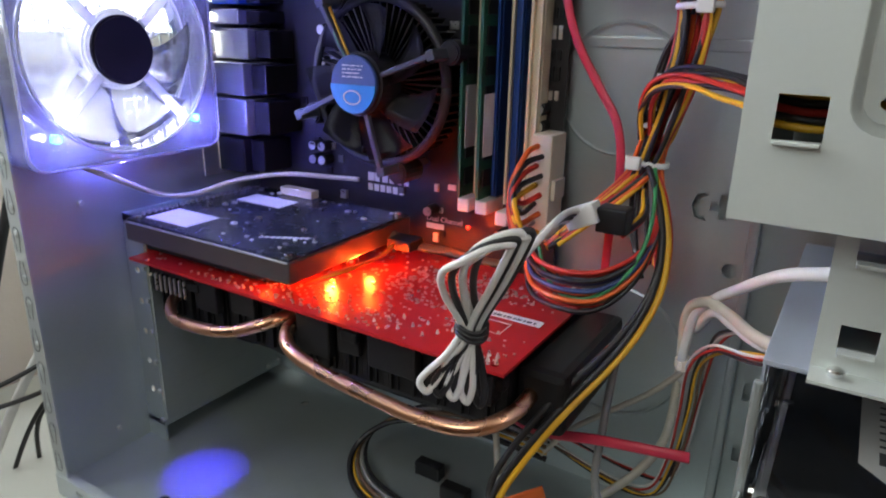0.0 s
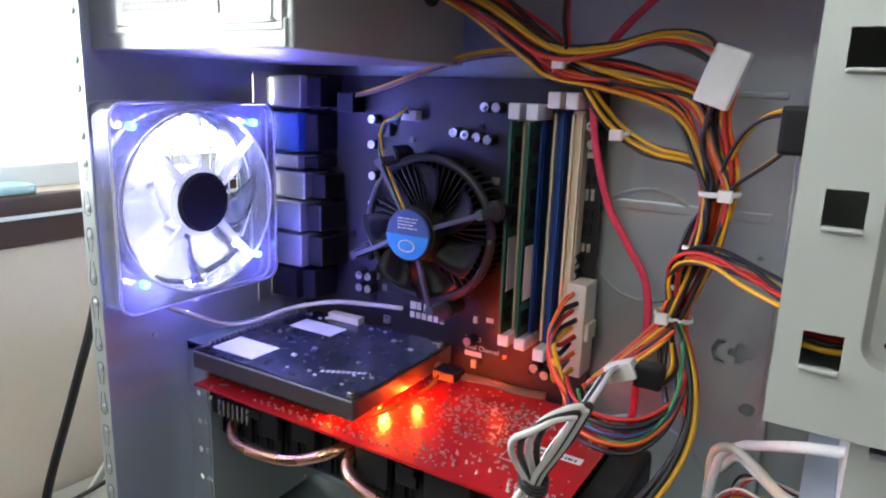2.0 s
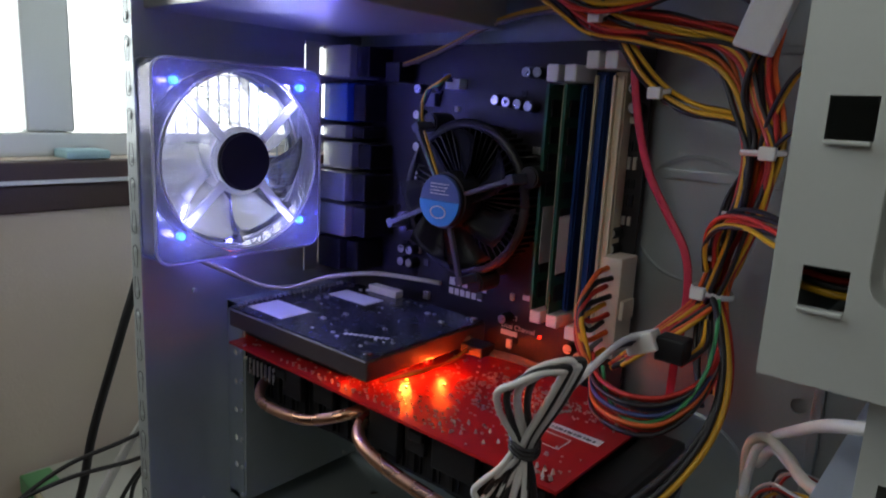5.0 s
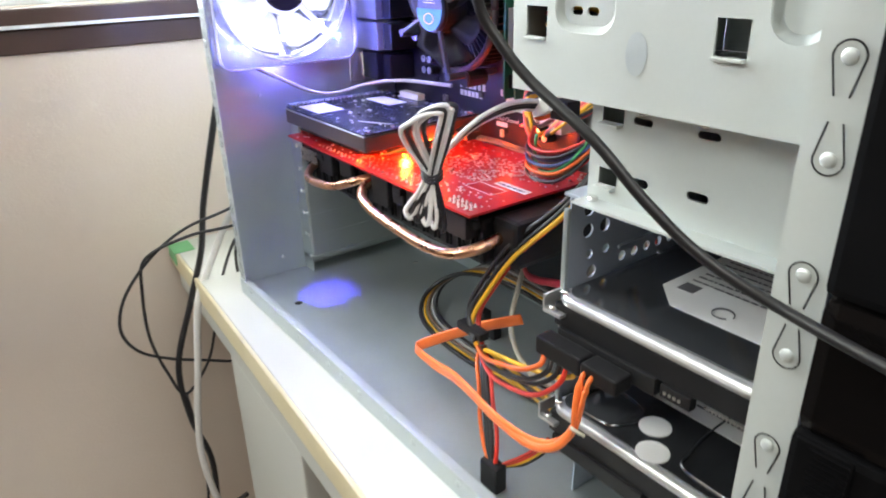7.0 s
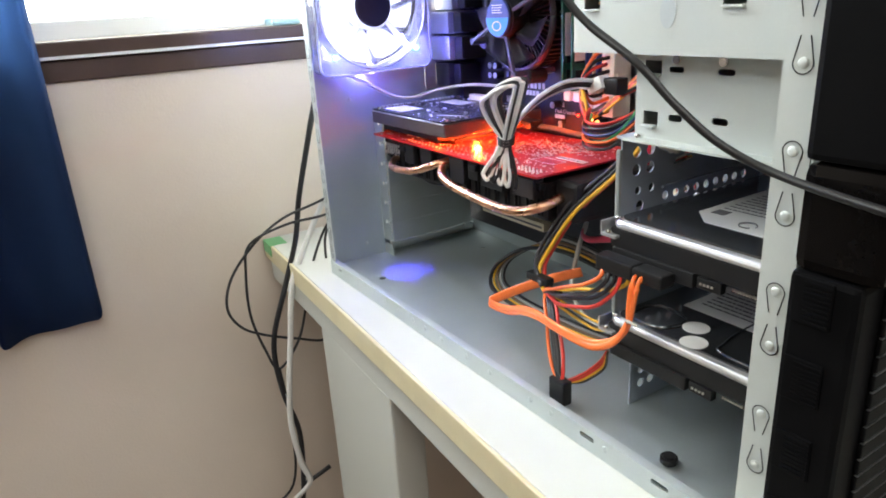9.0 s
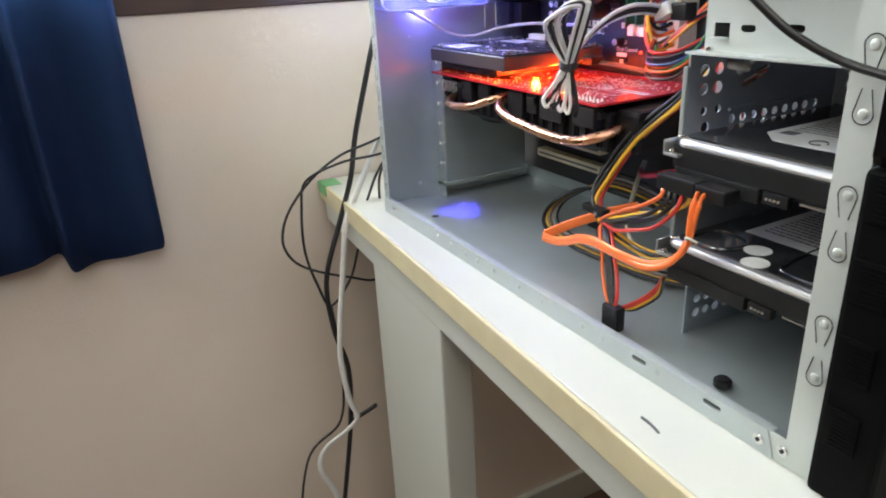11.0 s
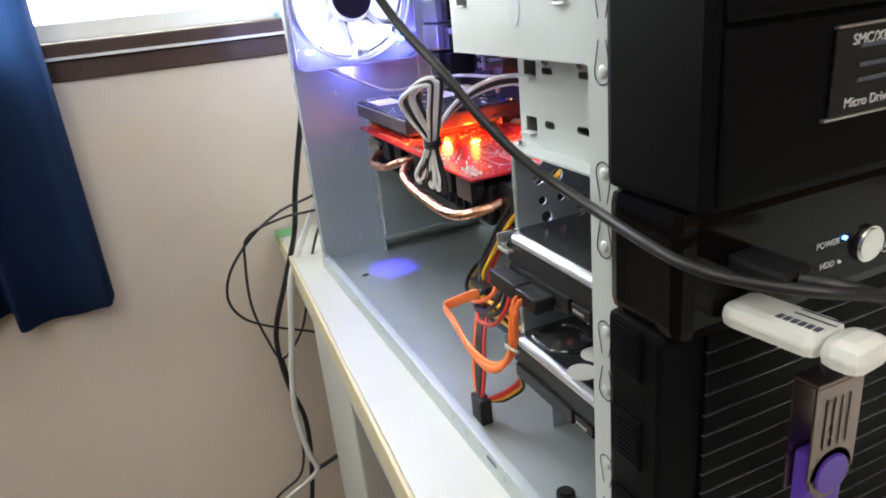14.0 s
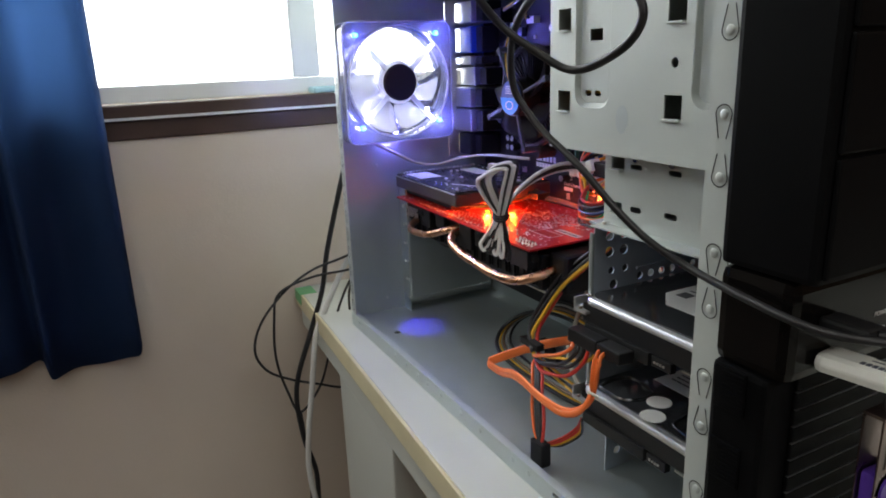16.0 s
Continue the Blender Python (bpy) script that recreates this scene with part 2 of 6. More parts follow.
LED_ORANGE, LED_RED = glow("orange_diode", (1.0, 0.22, 0.02), 9.0), glow("red_diode", (1.0, 0.03, 0.01), 6.0)
LED_GREEN = glow("green_diode", (0.4, 1.0, 0.05), 3.0)
GLASS = clear_plastic("window_glass", (1, 1, 1), 0.92, 0.02, 0.5)


# ---- mesh helpers ----
def thing(name, label, category, place=(0, 0, 0), group="", kind=""):
    ob = new(name)
    ob.empty_display_size = 0.01
    ob.location = place
    return tagged(ob, label, category, group, kind)


def mesh_of(name, bm, mat, smooth=False):
    me = bpy.data.meshes.new(name)
    bmesh.ops.recalc_face_normals(bm, faces=bm.faces)
    bm.to_mesh(me)
    bm.free()
    for m in mat if isinstance(mat, (list, tuple)) else (mat,):
        me.materials.append(m)
    if smooth:
        me.shade_smooth()
    return me


def part(name, bm, mat, parent=None, label="", smooth=False):
    """Links a bmesh, drawn in world metres, as one mesh under a thing or part."""
    ob = new(name, mesh_of(name, bm, mat, smooth))
    if parent is not None:
        ob.parent = parent
        root = parent
        off = Vector((0, 0, 0))
        while root is not None:
            off += root.location
            root = root.parent
        ob.location = -off
    if label:
        ob["label"] = label
    return ob


def solo(name, bm, mat, label, category, group="", kind="", smooth=False):
    return tagged(part(name, bm, mat, None, "", smooth), label, category, group, kind)


def bx(bm, x0, x1, y0, y1, z0, z1, bevel=0.0, m=None):
    made = bmesh.ops.create_cube(bm, size=1.0)["verts"]
    bmesh.ops.scale(bm, vec=(x1 - x0, y1 - y0, z1 - z0), verts=made)
    bmesh.ops.translate(bm, vec=((x0 + x1) / 2, (y0 + y1) / 2, (z0 + z1) / 2), verts=made)
    if m is not None:
        bmesh.ops.transform(bm, matrix=m, verts=made)
    if bevel:
        edges = list({e for v in made for e in v.link_edges})
        bmesh.ops.bevel(bm, geom=edges, offset=bevel, segments=2, affect="EDGES", profile=0.6)
    return bm


def box(x0, x1, y0, y1, z0, z1, bevel=0.0, m=None):
    return bx(bmesh.new(), x0, x1, y0, y1, z0, z1, bevel, m)


AXES = {"x": Matrix(((0, 0, 1), (1, 0, 0), (0, 1, 0))).to_4x4(), "y": Matrix(((1, 0, 0), (0, 0, -1), (0, 1, 0))).to_4x4(), "z": Matrix.Identity(4)}


def rod(bm, centre, axis, radius, length, seg=16, radius2=None, bevel=0.0):
    """A round bar whose middle is at centre."""
    made = bmesh.ops.create_cone(bm, cap_ends=True, segments=seg, radius1=radius, radius2=radius if radius2 is None else radius2, depth=length)["verts"]
    bmesh.ops.transform(bm, matrix=Matrix.Translation(centre) @ AXES[axis], verts=made)
    if bevel:
        edges = [e for e in {e for v in made for e in v.link_edges} if len(e.link_faces) == 2 and e.calc_face_angle(0) > 0.8]
        bmesh.ops.bevel(bm, geom=edges, offset=bevel, segments=2, affect="EDGES")
    return bm


def circle(cx, cy, r, n=14):
    return [(cx + r * math.cos(2 * math.pi * i / n), cy + r * math.sin(2 * math.pi * i / n)) for i in range(n)]


def rect(x0, x1, y0, y1):
    return [(x0, y0), (x1, y0), (x1, y1), (x0, y1)]


def slot(x0, x1, y0, y1):
    """A slot with round ends along x."""
    r = (y1 - y0) / 2
    cy = (y0 + y1) / 2
    a = [(x1 - r + r * math.sin(math.pi * i / 6), cy - r * math.cos(math.pi * i / 6)) for i in range(7)]
    return a + [(x0 + r - r * math.sin(math.pi * i / 6), cy + r * math.cos(math.pi * i / 6)) for i in range(7)]


def soft_rect(x0, x1, y0, y1, r, n=5):
    """A rectangle with round corners."""
    out = []
    for cx, cy, a0 in ((x1 - r, y1 - r, 0), (x0 + r, y1 - r, 1), (x0 + r, y0 + r, 2), (x1 - r, y0 + r, 3)):
        out += [(cx + r * math.cos(math.pi / 2 * (a0 + i / n)), cy + r * math.sin(math.pi / 2 * (a0 + i / n))) for i in range(n + 1)]
    return out


def plate(axis, at, thick, outline, holes=()):
    """Sheet metal with real holes. axis: the sheet's normal; outline and holes in the sheet's own two axes (y,z / x,z / x,y)."""
    bm = bmesh.new()
    edges = []
    for loop in (outline, *holes):
        vs = [bm.verts.new((a, b, 0)) for a, b in loop]
        edges += [bm.edges.new((vs[i], vs[(i + 1) % len(vs)])) for i in range(len(vs))]
    bmesh.ops.triangle_fill(bm, use_beauty=True, use_dissolve=False, edges=edges)
    flat = list(bm.faces)
    up = bmesh.ops.extrude_face_region(bm, geom=flat)
    bmesh.ops.translate(bm, vec=(0, 0, thick), verts=[v for v in up["geom"] if isinstance(v, bmesh.types.BMVert)])
    turn = {"x": lambda p: (at + p.z, p.x, p.y), "y": lambda p: (p.x, at + p.z, p.y), "z": lambda p: (p.x, p.y, at + p.z)}[axis]
    for v in bm.verts:
        v.co = turn(v.co.copy())
    return bm


def spline(points, steps=8):
    """Points on a smooth line through the given ones."""
    p = [Vector(q) for q in points]
    p = [p[0] * 2 - p[1], *p, p[-1] * 2 - p[-2]]
    out = []
    for a, b, c, d in zip(p, p[1:], p[2:], p[3:]):
        for i in range(steps):
            s = i / steps
            out.append(0.5 * (2 * b + (c - a) * s + (2 * a - 5 * b + 4 * c - d) * s * s + (3 * b - a - 3 * c + d) * s ** 3))
    return out + [p[-2]]


def tube(bm, points, radius, seg=8, flat=1.0, steps=8, wide=None):
    """A round or flat cord along a smooth line. flat: thickness over width; wide: the way in which it is wide."""
    line = spline(points, steps)
    side = Vector(wide) if wide else Vector((0.3, 0.2, 1.0))
    rings = []
    for i, q in enumerate(line):
        along = (line[min(i + 1, len(line) - 1)] - line[max(i - 1, 0)]).normalized()
        u = side - along * side.dot(along)
        if u.length < 1e-4:
            u = along.orthogonal()
        u.normalize()
        v = along.cross(u)
        side = side if wide else u
        ring = []
        for k in range(seg):
            a = 2 * math.pi * k / seg
            ring.append(bm.verts.new(q + u * (radius * math.cos(a)) + v * (radius * flat * math.sin(a))))
        rings.append(ring)
    for r0, r1 in zip(rings, rings[1:]):
        for k in range(seg):
            bm.faces.new((r0[k], r0[(k + 1) % seg], r1[(k + 1) % seg], r1[k]))
    bm.faces.new(rings[0])
    bm.faces.new(rings[-1][::-1])
    return bm


def cord(name, points, radius, mat, parent=None, label="", flat=1.0, wide=None, steps=8, seg=8):
    return part(name, tube(bmesh.new(), points, radius, seg, flat, steps, wide), mat, parent, label, True)


def wires(parent, points, colours, radius=0.00095, spread=0.003, seed=1, tips=0.5):
    """A loose bunch: one wire a colour, each wandering round the common line."""
    rnd = random.Random(seed)
    n = len(colours)
    for i, c in enumerate(colours):
        a = 2 * math.pi * (i + 0.4 * rnd.random()) / n
        pts = []
        for j, q in enumerate(points):
            k = tips if j in (0, len(points) - 1) else 1.0
            a += rnd.uniform(-0.45, 0.45)
            r = spread * k * rnd.uniform(0.55, 1.0)
            pts.append(Vector(q) + Vector((r * math.cos(a), 0.7 * r * math.sin(a), r * math.sin(a + 0.6))))
        cord("wire", pts, radius, W[c], parent, c + " wire", seg=7)


def text(body, size, m, mat, parent, label=""):
    c = bpy.data.curves.new("lettering", "FONT")
    c.body, c.size, c.extrude, c.align_x = body, size, 0.00008, "LEFT"
    ob = new("lettering", c)
    ob.data.materials.append(mat)
    ob.parent = parent
    ob.matrix_basis = m
    if label:
        ob["label"] = label
    return ob


def bars(name, mat, parent, m, rows, seed=3, h=0.0012, gap=0.0022, width=0.02):
    """Print too small to read, as short bars in lines on a label."""
    rnd = random.Random(seed)
    bm = bmesh.new()
    for r in range(rows):
        x = 0.0
        while x < width * rnd.uniform(0.7, 1.0):
            w = rnd.uniform(0.0012, 0.005)
            bx(bm, x, min(width, x + w), -r * gap - h, -r * gap, 0, 0.00012)
            x += w + 0.0008
    bmesh.ops.transform(bm, matrix=m, verts=bm.verts)
    return part(name, bm, mat, parent)


# ---- room ----
WX = -0.168
solo("floor", box(-0.3, 1.8, -1.6, 1.3, -0.78, -0.72), FLOOR_WOOD, "dark brown wooden room floor", "floor", kind="structure")
solo("ceiling", box(-0.3, 1.8, -1.6, 1.3, 1.72, 1.78), CEIL, "plain white ceiling", "ceiling", kind="structure")
WIN = (-0.72, 0.53, 0.243, 1.22)
solo("wall_window", plate("x", WX - 0.12, 0.12, rect(-1.6, 1.3, -0.72, 1.72), [rect(*WIN)]), WALL, "cream papered wall with a window opening", "wall", kind="structure")
# three unseen walls close the room; their dark colour holds back fill
solo("wall_back", box(WX, 1.80, 1.2, 1.3, -0.72, 1.72), UNSEEN_WALL, "unseen brown wall behind the desk, dark to cut bounce light", "wall", kind="structure")
# side and far openings are added only to hold the fill lamps
solo("wall_side", plate("x", 1.70, 0.1, rect(-1.5, 1.2, -0.72, 1.72), [rect(-0.90, 0.26, 0.70, 1.64)]), UNSEEN_WALL, "unseen brown side wall with an added opening for fill light", "wall", kind="structure")
solo("wall_far", plate("y", -1.6, 0.1, rect(WX, 1.70, -0.72, 1.72), [rect(-0.16, 0.60, 0.82, 1.62)]), UNSEEN_WALL, "unseen brown wall across the room with an added opening for fill light", "wall", kind="structure")
solo("baseboard", box(WX, WX + 0.012, -1.5, 1.2, -0.72, -0.655, 0.003), DESK_WHITE, "pale baseboard along the papered wall", "baseboard", kind="structure")
solo("trim_post", box(WX, WX + 0.03, -0.515, -0.482, -0.72, 1.7, 0.003), DARK_WOOD, "dark brown upright wooden wall post", "trim", kind="structure")

sill = thing("window_sill", "dark brown wooden window sill with a pale highlight line", "window sill", kind="structure")
part("board", box(WX - 0.06, WX + 0.010, -0.76, 0.56, 0.225, 0.2425, 0.002), DARK_WOOD, sill)
part("apron", box(WX - 0.001, WX + 0.004, -0.76, 0.56, 0.203, 0.2245, 0.0015), DARK_WOOD, sill)
# the ledge's highlight, drawn as a thin pale strip
part("edge_highlight", box(WX + 0.0105, WX + 0.0120, -0.76, 0.56, 0.2255, 0.2285), WINDOW_WHITE, sill, "thin pale strip for the highlight on the ledge")
window = thing("window_1", "white aluminium sliding window, brightly lit from outside", "window", kind="structure")
part("window_frame", box(WX - 0.055, WX - 0.025, -0.72, 0.53, 0.2425, 0.262, 0.002), WINDOW_WHITE, window)
part("window_frame", box(WX - 0.055, WX - 0.025, -0.72, 0.53, 1.195, 1.219, 0.002), WINDOW_WHITE, window)
for y0, y1 in ((-0.719, -0.69), (0.50, 0.529), (0.012, 0.048)):
    part("stile", box(WX - 0.050, WX - 0.028, y0, y1, 0.2625, 1.1945, 0.002), WINDOW_WHITE, window)
for y0, y1 in ((-0.689, 0.011), (0.049, 0.499)):
    pane = part("pane", box(WX - 0.042, WX - 0.038, y0, y1, 0.263, 1.194), GLASS, window)
    pane.visible_shadow = False
DAY = glow("bright_overcast_sky", (0.93, 0.97, 1.0), 5.0)
solo("backdrop", box(-1.3, -1.28, -2.6, 2.4, -0.8, 2.4), DAY, "bright white overcast sky outside", "sky", kind="structure")

# ---- curtain ----
cb = bmesh.new()
rows_c, cols_c = 26, 120
grid_c = []
for j in range(rows_c + 1):
    line = []
    for i in range(cols_c + 1):
        u, v = i / cols_c, j / rows_c
        y = -0.214 - 0.46 * u
        deep = 0.014 + 0.005 * math.sin(9 * u)
        x = WX + 0.038 + deep * math.sin(u * 34 + 46 * max(0.0, u - 0.22) + 1.2 * math.sin(u * 9) + 0.25 * v) + 0.005 * math.sin(u * 80)
        low = -0.036 + 0.010 * math.sin(u * 21 + 2.2) - 0.10 * max(0.0, u - 0.30)
        z = low + (1.32 - low) * v
        line.append(cb.verts.new((x, y + 0.012 * math.sin(u * 30) * (1 - v) + 0.02 * v * (u - 0.0), z)))
    grid_c.append(line)
for a, b in zip(grid_c, grid_c[1:]):
    for i in range(cols_c):
        cb.faces.new((a[i], a[i + 1], b[i + 1], b[i]))
cf = list(cb.faces)
bmesh.ops.solidify(cb, geom=cf, thickness=0.0015)
solo("curtain", cb, CURTAIN, "navy blue cloth curtain hanging in folds beside the window", "curtain", smooth=True)

# ---- desk ----
DT = Matrix.Translation((0, -0.0305, 0)) @ Matrix.Rotation(radians(-3.1), 4, "Z")
desk = thing("desk", "white laminate desk with a yellowed wooden front edge", "desk")
part("desktop", box(-0.164, 1.64, 0.0035, 0.72, -0.026, -0.005, 0.001, DT), DESK_WHITE, desk)
part("edge_band", box(-0.164, 1.64, 0.0, 0.0033, -0.0275, -0.0052, 0.0012, DT), DESK_EDGE, desk, "yellowed bare wood edge band")
part("apron", box(-0.160, 1.63, 0.0050, 0.0200, -0.0560, -0.0276, 0.001, DT), DESK_WHITE, desk, "pale apron board under the edge")
part("leg_panel", box(0.010, 0.178, 0.0055, 0.036, -0.72, -0.0562, 0.002, DT), DESK_WHITE, desk, "white upright leg panel")
part("leg_panel", box(1.44, 1.61, 0.0055, 0.036, -0.72, -0.0562, 0.002, DT), DESK_WHITE, desk, "white upright leg panel")
part("back_rail", box(-0.150, 1.63, 0.65, 0.67, -0.12, -0.0262, 0.002, DT), DESK_WHITE, desk)
tp = bmesh.new()
bx(tp, -0.160, -0.130, -0.0012, 0.020, -0.0049, -0.0044, 0, DT)
bx(tp, -0.160, -0.130, -0.0013, -0.0003, -0.018, -0.0044, 0, DT)
solo("tape_strip", tp, GREEN_TAPE, "strip of green tape on the desk corner", "tape")
solo("desk_scratch", tube(bmesh.new(), [(0.412, -0.0315, -0.0047), (0.4195, -0.032, -0.0044), (0.427, -0.0335, -0.0047)], 0.0012, 6, 0.4), INK, "small dark sliver lying on the desk", "debris")
cl = bmesh.new()
bx(cl, WX - 0.024, WX + 0.004, 0.028, 0.062, 0.2426, 0.250, 0.0028)
solo("cloth_pad", cl, CYAN_CLOTH, "small pale blue folded cloth on the sill", "cloth")

# ---- computer case ----
case = thing("computer_case", "open grey steel tower computer case with side panel removed", "computer case", (0.25, 0.1, 0))
# rear sheet with fan opening and port opening
FC = (0.0598, 0.257)
rear_holes = [circle(*FC, 0.055, 36), rect(0.128, 0.172, 0.174, 0.336), rect(0.066, 0.172, 0.020, 0.153)]
rear = part("rear_panel", plate("x", -0.001, 0.001, rect(0.0, 0.188, 0.0, 0.43), rear_holes), STEEL, case)
gr = bmesh.new()
for i in range(-7, 8):
    h = math.sqrt(max(0.0, 0.055 ** 2 - (i * 0.0075) ** 2)) + 0.001
    bx(gr, -0.0012, -0.0002, FC[0] + i * 0.0075 - 0.0004, FC[0] + i * 0.0075 + 0.0004, FC[1] - h, FC[1] + h)
    bx(gr, -0.0024, -0.0013, FC[0] - h, FC[0] + h, FC[1] + i * 0.0075 - 0.0004, FC[1] + i * 0.0075 + 0.0004)
part("fan_grille", gr, STEEL, case, "square mesh fan grille")


def keyhole(bm, x, z, up, at=0.0):
    """A pressed keyhole tab: a cut line round it and a raised round boss."""
    s = 1 if up else -1
    line = []
    for i in range(11):
        a = math.pi * (-0.12 + 1.24 * i / 10)
        line.append((x + 0.0040 * math.cos(a), at - 0.0004, z + s * 0.0040 * math.sin(a)))
    line = [(x + 0.0019, at - 0.0004, z - s * 0.0098), *line, (x - 0.0019, at - 0.0004, z - s * 0.0098)]
    tube(bm, line, 0.00027, 6, 0.5, 3, (0.5, 0, 1))


def boss(bm, x, z, at=0.0):
    v = bmesh.ops.create_uvsphere(bm, u_segments=12, v_segments=8, radius=0.0022)["verts"]
    bmesh.ops.transform(bm, matrix=Matrix.Translation((x, at - 0.0002, z)) @ Matrix.Diagonal((1, 0.32, 1, 1)), verts=v)


fl = part("rear_flange", plate("y", -0.001, 0.001, rect(0.0, 0.0115, 0.010, 0.43)), RAIL, case, "narrow steel flange with pressed keyholes")
for k in range(10):
    for z, up in ((0.043 + 0.040 * k, True), (0.018 + 0.040 * k, False)):
        kd, kb = bmesh.new(), bmesh.new()
        keyhole(kd, 0.0058, z, up, -0.001)
        boss(kb, 0.0058, z, -0.001)
        bmesh.ops.scale(kd, vec=(0.75, 1, 1), space=Matrix.Translation((-0.0058, 0, 0)), verts=kd.verts)
        part("keyhole_cut", kd, DRIVE_BODY, fl, "dark pressed keyhole line")
        part("keyhole_boss", kb, RAIL, fl, "raised round boss", True)
fh = [circle(0.0665, 0.0240, 0.0036), circle(0.19, 0.10, 0.003), circle(0.30, 0.14, 0.003), circle(0.062, 0.150, 0.003)]
part("floor_panel", plate("z", 0.002, 0.001, rect(0.0, 0.49, 0.0, 0.188), fh), STEEL, case, "bare grey steel floor of the case")
rail_holes = [slot(0.372 + d, 0.384 + d, 0.0030, 0.0062) for d in (0.0, 0.055)] + [slot(0.020, 0.028, 0.0030, 0.0060)]
rail = part("bottom_rail", plate("y", -0.0018, 0.0010, [(0.0, -0.0046), (0.4715, -0.0046), (0.4665, 0.010), (0.0, 0.010)], rail_holes), RAIL, case)
for x in (0.12, 0.145, 0.17, 0.19, 0.215, 0.25, 0.28, 0.325, 0.345, 0.393):
    rb = bmesh.new()
    boss(rb, x, 0.0042, -0.0018)
    part("rail_boss", rb, RAIL, rail, "", True)
part("rail_lip", box(0.0, 0.468, -0.0007, 0.0045, 0.0089, 0.0099, 0.0004), RAIL, case)
def cross(cx, cz, r, w):
    return [(cx + a, cz + b) for a, b in ((-w, -r), (w, -r), (w, -w), (r, -w), (r, w), (w, w), (w, r), (-w, r), (-w, w), (-r, w), (-r, -w), (-w, -w))]


hook = [(0.3185, 0.1805), (0.3185, 0.1825), (0.3155, 0.1835), (0.3140, 0.1880), (0.3155, 0.1925), (0.3185, 0.1935), (0.3185, 0.1955), (0.3130, 0.1945), (0.3105, 0.1880), (0.3130, 0.1815)]
TRAY_HOLES = [circle(0.334, 0.156, 0.0042), hook, cross(0.3265, 0.1885, 0.0065, 0.0022), rect(0.350, 0.3535, 0.048, 0.056), rect(0.350, 0.3535, 0.086, 0.096), circle(0.255, 0.300, 0.0016, 10), circle(0.330, 0.245, 0.0016, 10)]
part("tray_panel", plate("y", 0.182, 0.001, rect(0.0, 0.49, 0.0, 0.43), TRAY_HOLES), STEEL, case, "grey steel motherboard tray with pressed rings")
tr = bmesh.new()
for cx, cz, r in ((0.268, 0.243, 0.034), (0.278, 0.095, 0.040)):
    tube(tr, [(cx + r * math.cos(a), 0.182, cz + r * math.sin(a)) for a in [2 * math.pi * i / 24 for i in range(25)]], 0.0016, 6, 0.5, 2)
bx(tr, 0.3405, 0.3455, 0.176, 0.182, 0.01, 0.41, 0.0015)
bx(tr, 0.245, 0.333, 0.1812, 0.182, 0.264, 0.270, 0.001)
bx(tr, 0.245, 0.333, 0.1812, 0.182, 0.330, 0.334, 0.001)
bx(tr, 0.16, 0.40, 0.1812, 0.182, 0.386, 0.390, 0.001)
part("tray_ribs", tr, STEEL, case)
part("outer_side_panel", box(0.0, 0.491, 0.188, 0.1895, 0.0, 0.43), STEEL, case)
part("top_panel", box(0.0, 0.491, 0.0, 0.188, 0.4302, 0.4312), STEEL, case)
top_holes = [slot(0.020 + 0.035 * i, 0.036 + 0.035 * i, 0.4185, 0.4225) for i in range(9)]
part("top_rail", plate("y", -0.0018, 0.001, rect(0.0, 0.478, 0.4125, 0.4315), top_holes), RAIL, case)

column = part("front_column", plate("y", -0.0010, 0.0010, [(0.4715, -0.0046), (0.4915, -0.0046), (0.4915, 0.43), (0.4765, 0.43), (0.4765, 0.010), (0.4668, 0.010)]), BAY, case, "pale steel front upright with pressed keyholes")
part("column_side", box(0.4765, 0.4775, 0.0, 0.009, 0.010, 0.43), BAY, column)
for zt, zb in ((0.077, 0.050), (0.136, 0.111), (0.195, 0.169), (0.254, 0.228), (0.313, 0.287), (0.372, 0.346)):
    for z, up in ((zt, True), (zb, False)):
        kd, kb = bmesh.new(), bmesh.new()
        keyhole(kd, 0.4845, z, up, -0.001)
        boss(kb, 0.4845, z, -0.001)
        part("keyhole_cut", kd, DRIVE_BODY, column, "dark pressed keyhole line")
        part("keyhole_boss", kb, BAY, column, "raised round boss", True)
for x, z in ((0.463, 0.0026), (0.4765, 0.0040)):
    rv = part("rivet", rod(bmesh.new(), (x, -0.0024, z), "y", 0.0030, 0.0014, 16, bevel=0.0004), CHROME, case)
    part("rivet_hole", rod(bmesh.new(), (x, -0.0033, z), "y", 0.0011, 0.0005, 10), DRIVE_BODY, rv)
# slot covers stand a little inside the rear sheet
jog = part("slot_jog", plate("y", 0.0635, 0.001, rect(0.0, 0.018, 0.0, 0.160), [circle(0.009, 0.040 + 0.021 * i, 0.0022, 10) for i in range(6)]), STEEL, case)
for i in range(7):
    part("pressed_dimple", rod(bmesh.new(), (0.0165, 0.0628, 0.019 + 0.0215 * i), "y", 0.0016, 0.0014, 10), BAY, jog)
for y, z in ((0.0416, 0.0187), (0.0389, 0.171), (0.156, 0.0183)):
    part("pressed_dimple", rod(bmesh.new(), (0.001 if y < 0.1 else 0.0196, y, z), "x", 0.0016, 0.0016, 10), BAY, jog)
for i in range(5):
    z0 = 0.019 + 0.0205 * i
    cov = part("slot_cover", plate("x", 0.0175, 0.0012, rect(0.0650, 0.166, z0, z0 + 0.0204)), STEEL, case)
part("slot_ledge", box(0.0, 0.018, 0.0635, 0.170, 0.0140, 0.0186, 0.0005), STEEL, case)
part("slot_ledge", box(0.0, 0.018, 0.0635, 0.128, 0.1535, 0.160, 0.0005), STEEL, case)

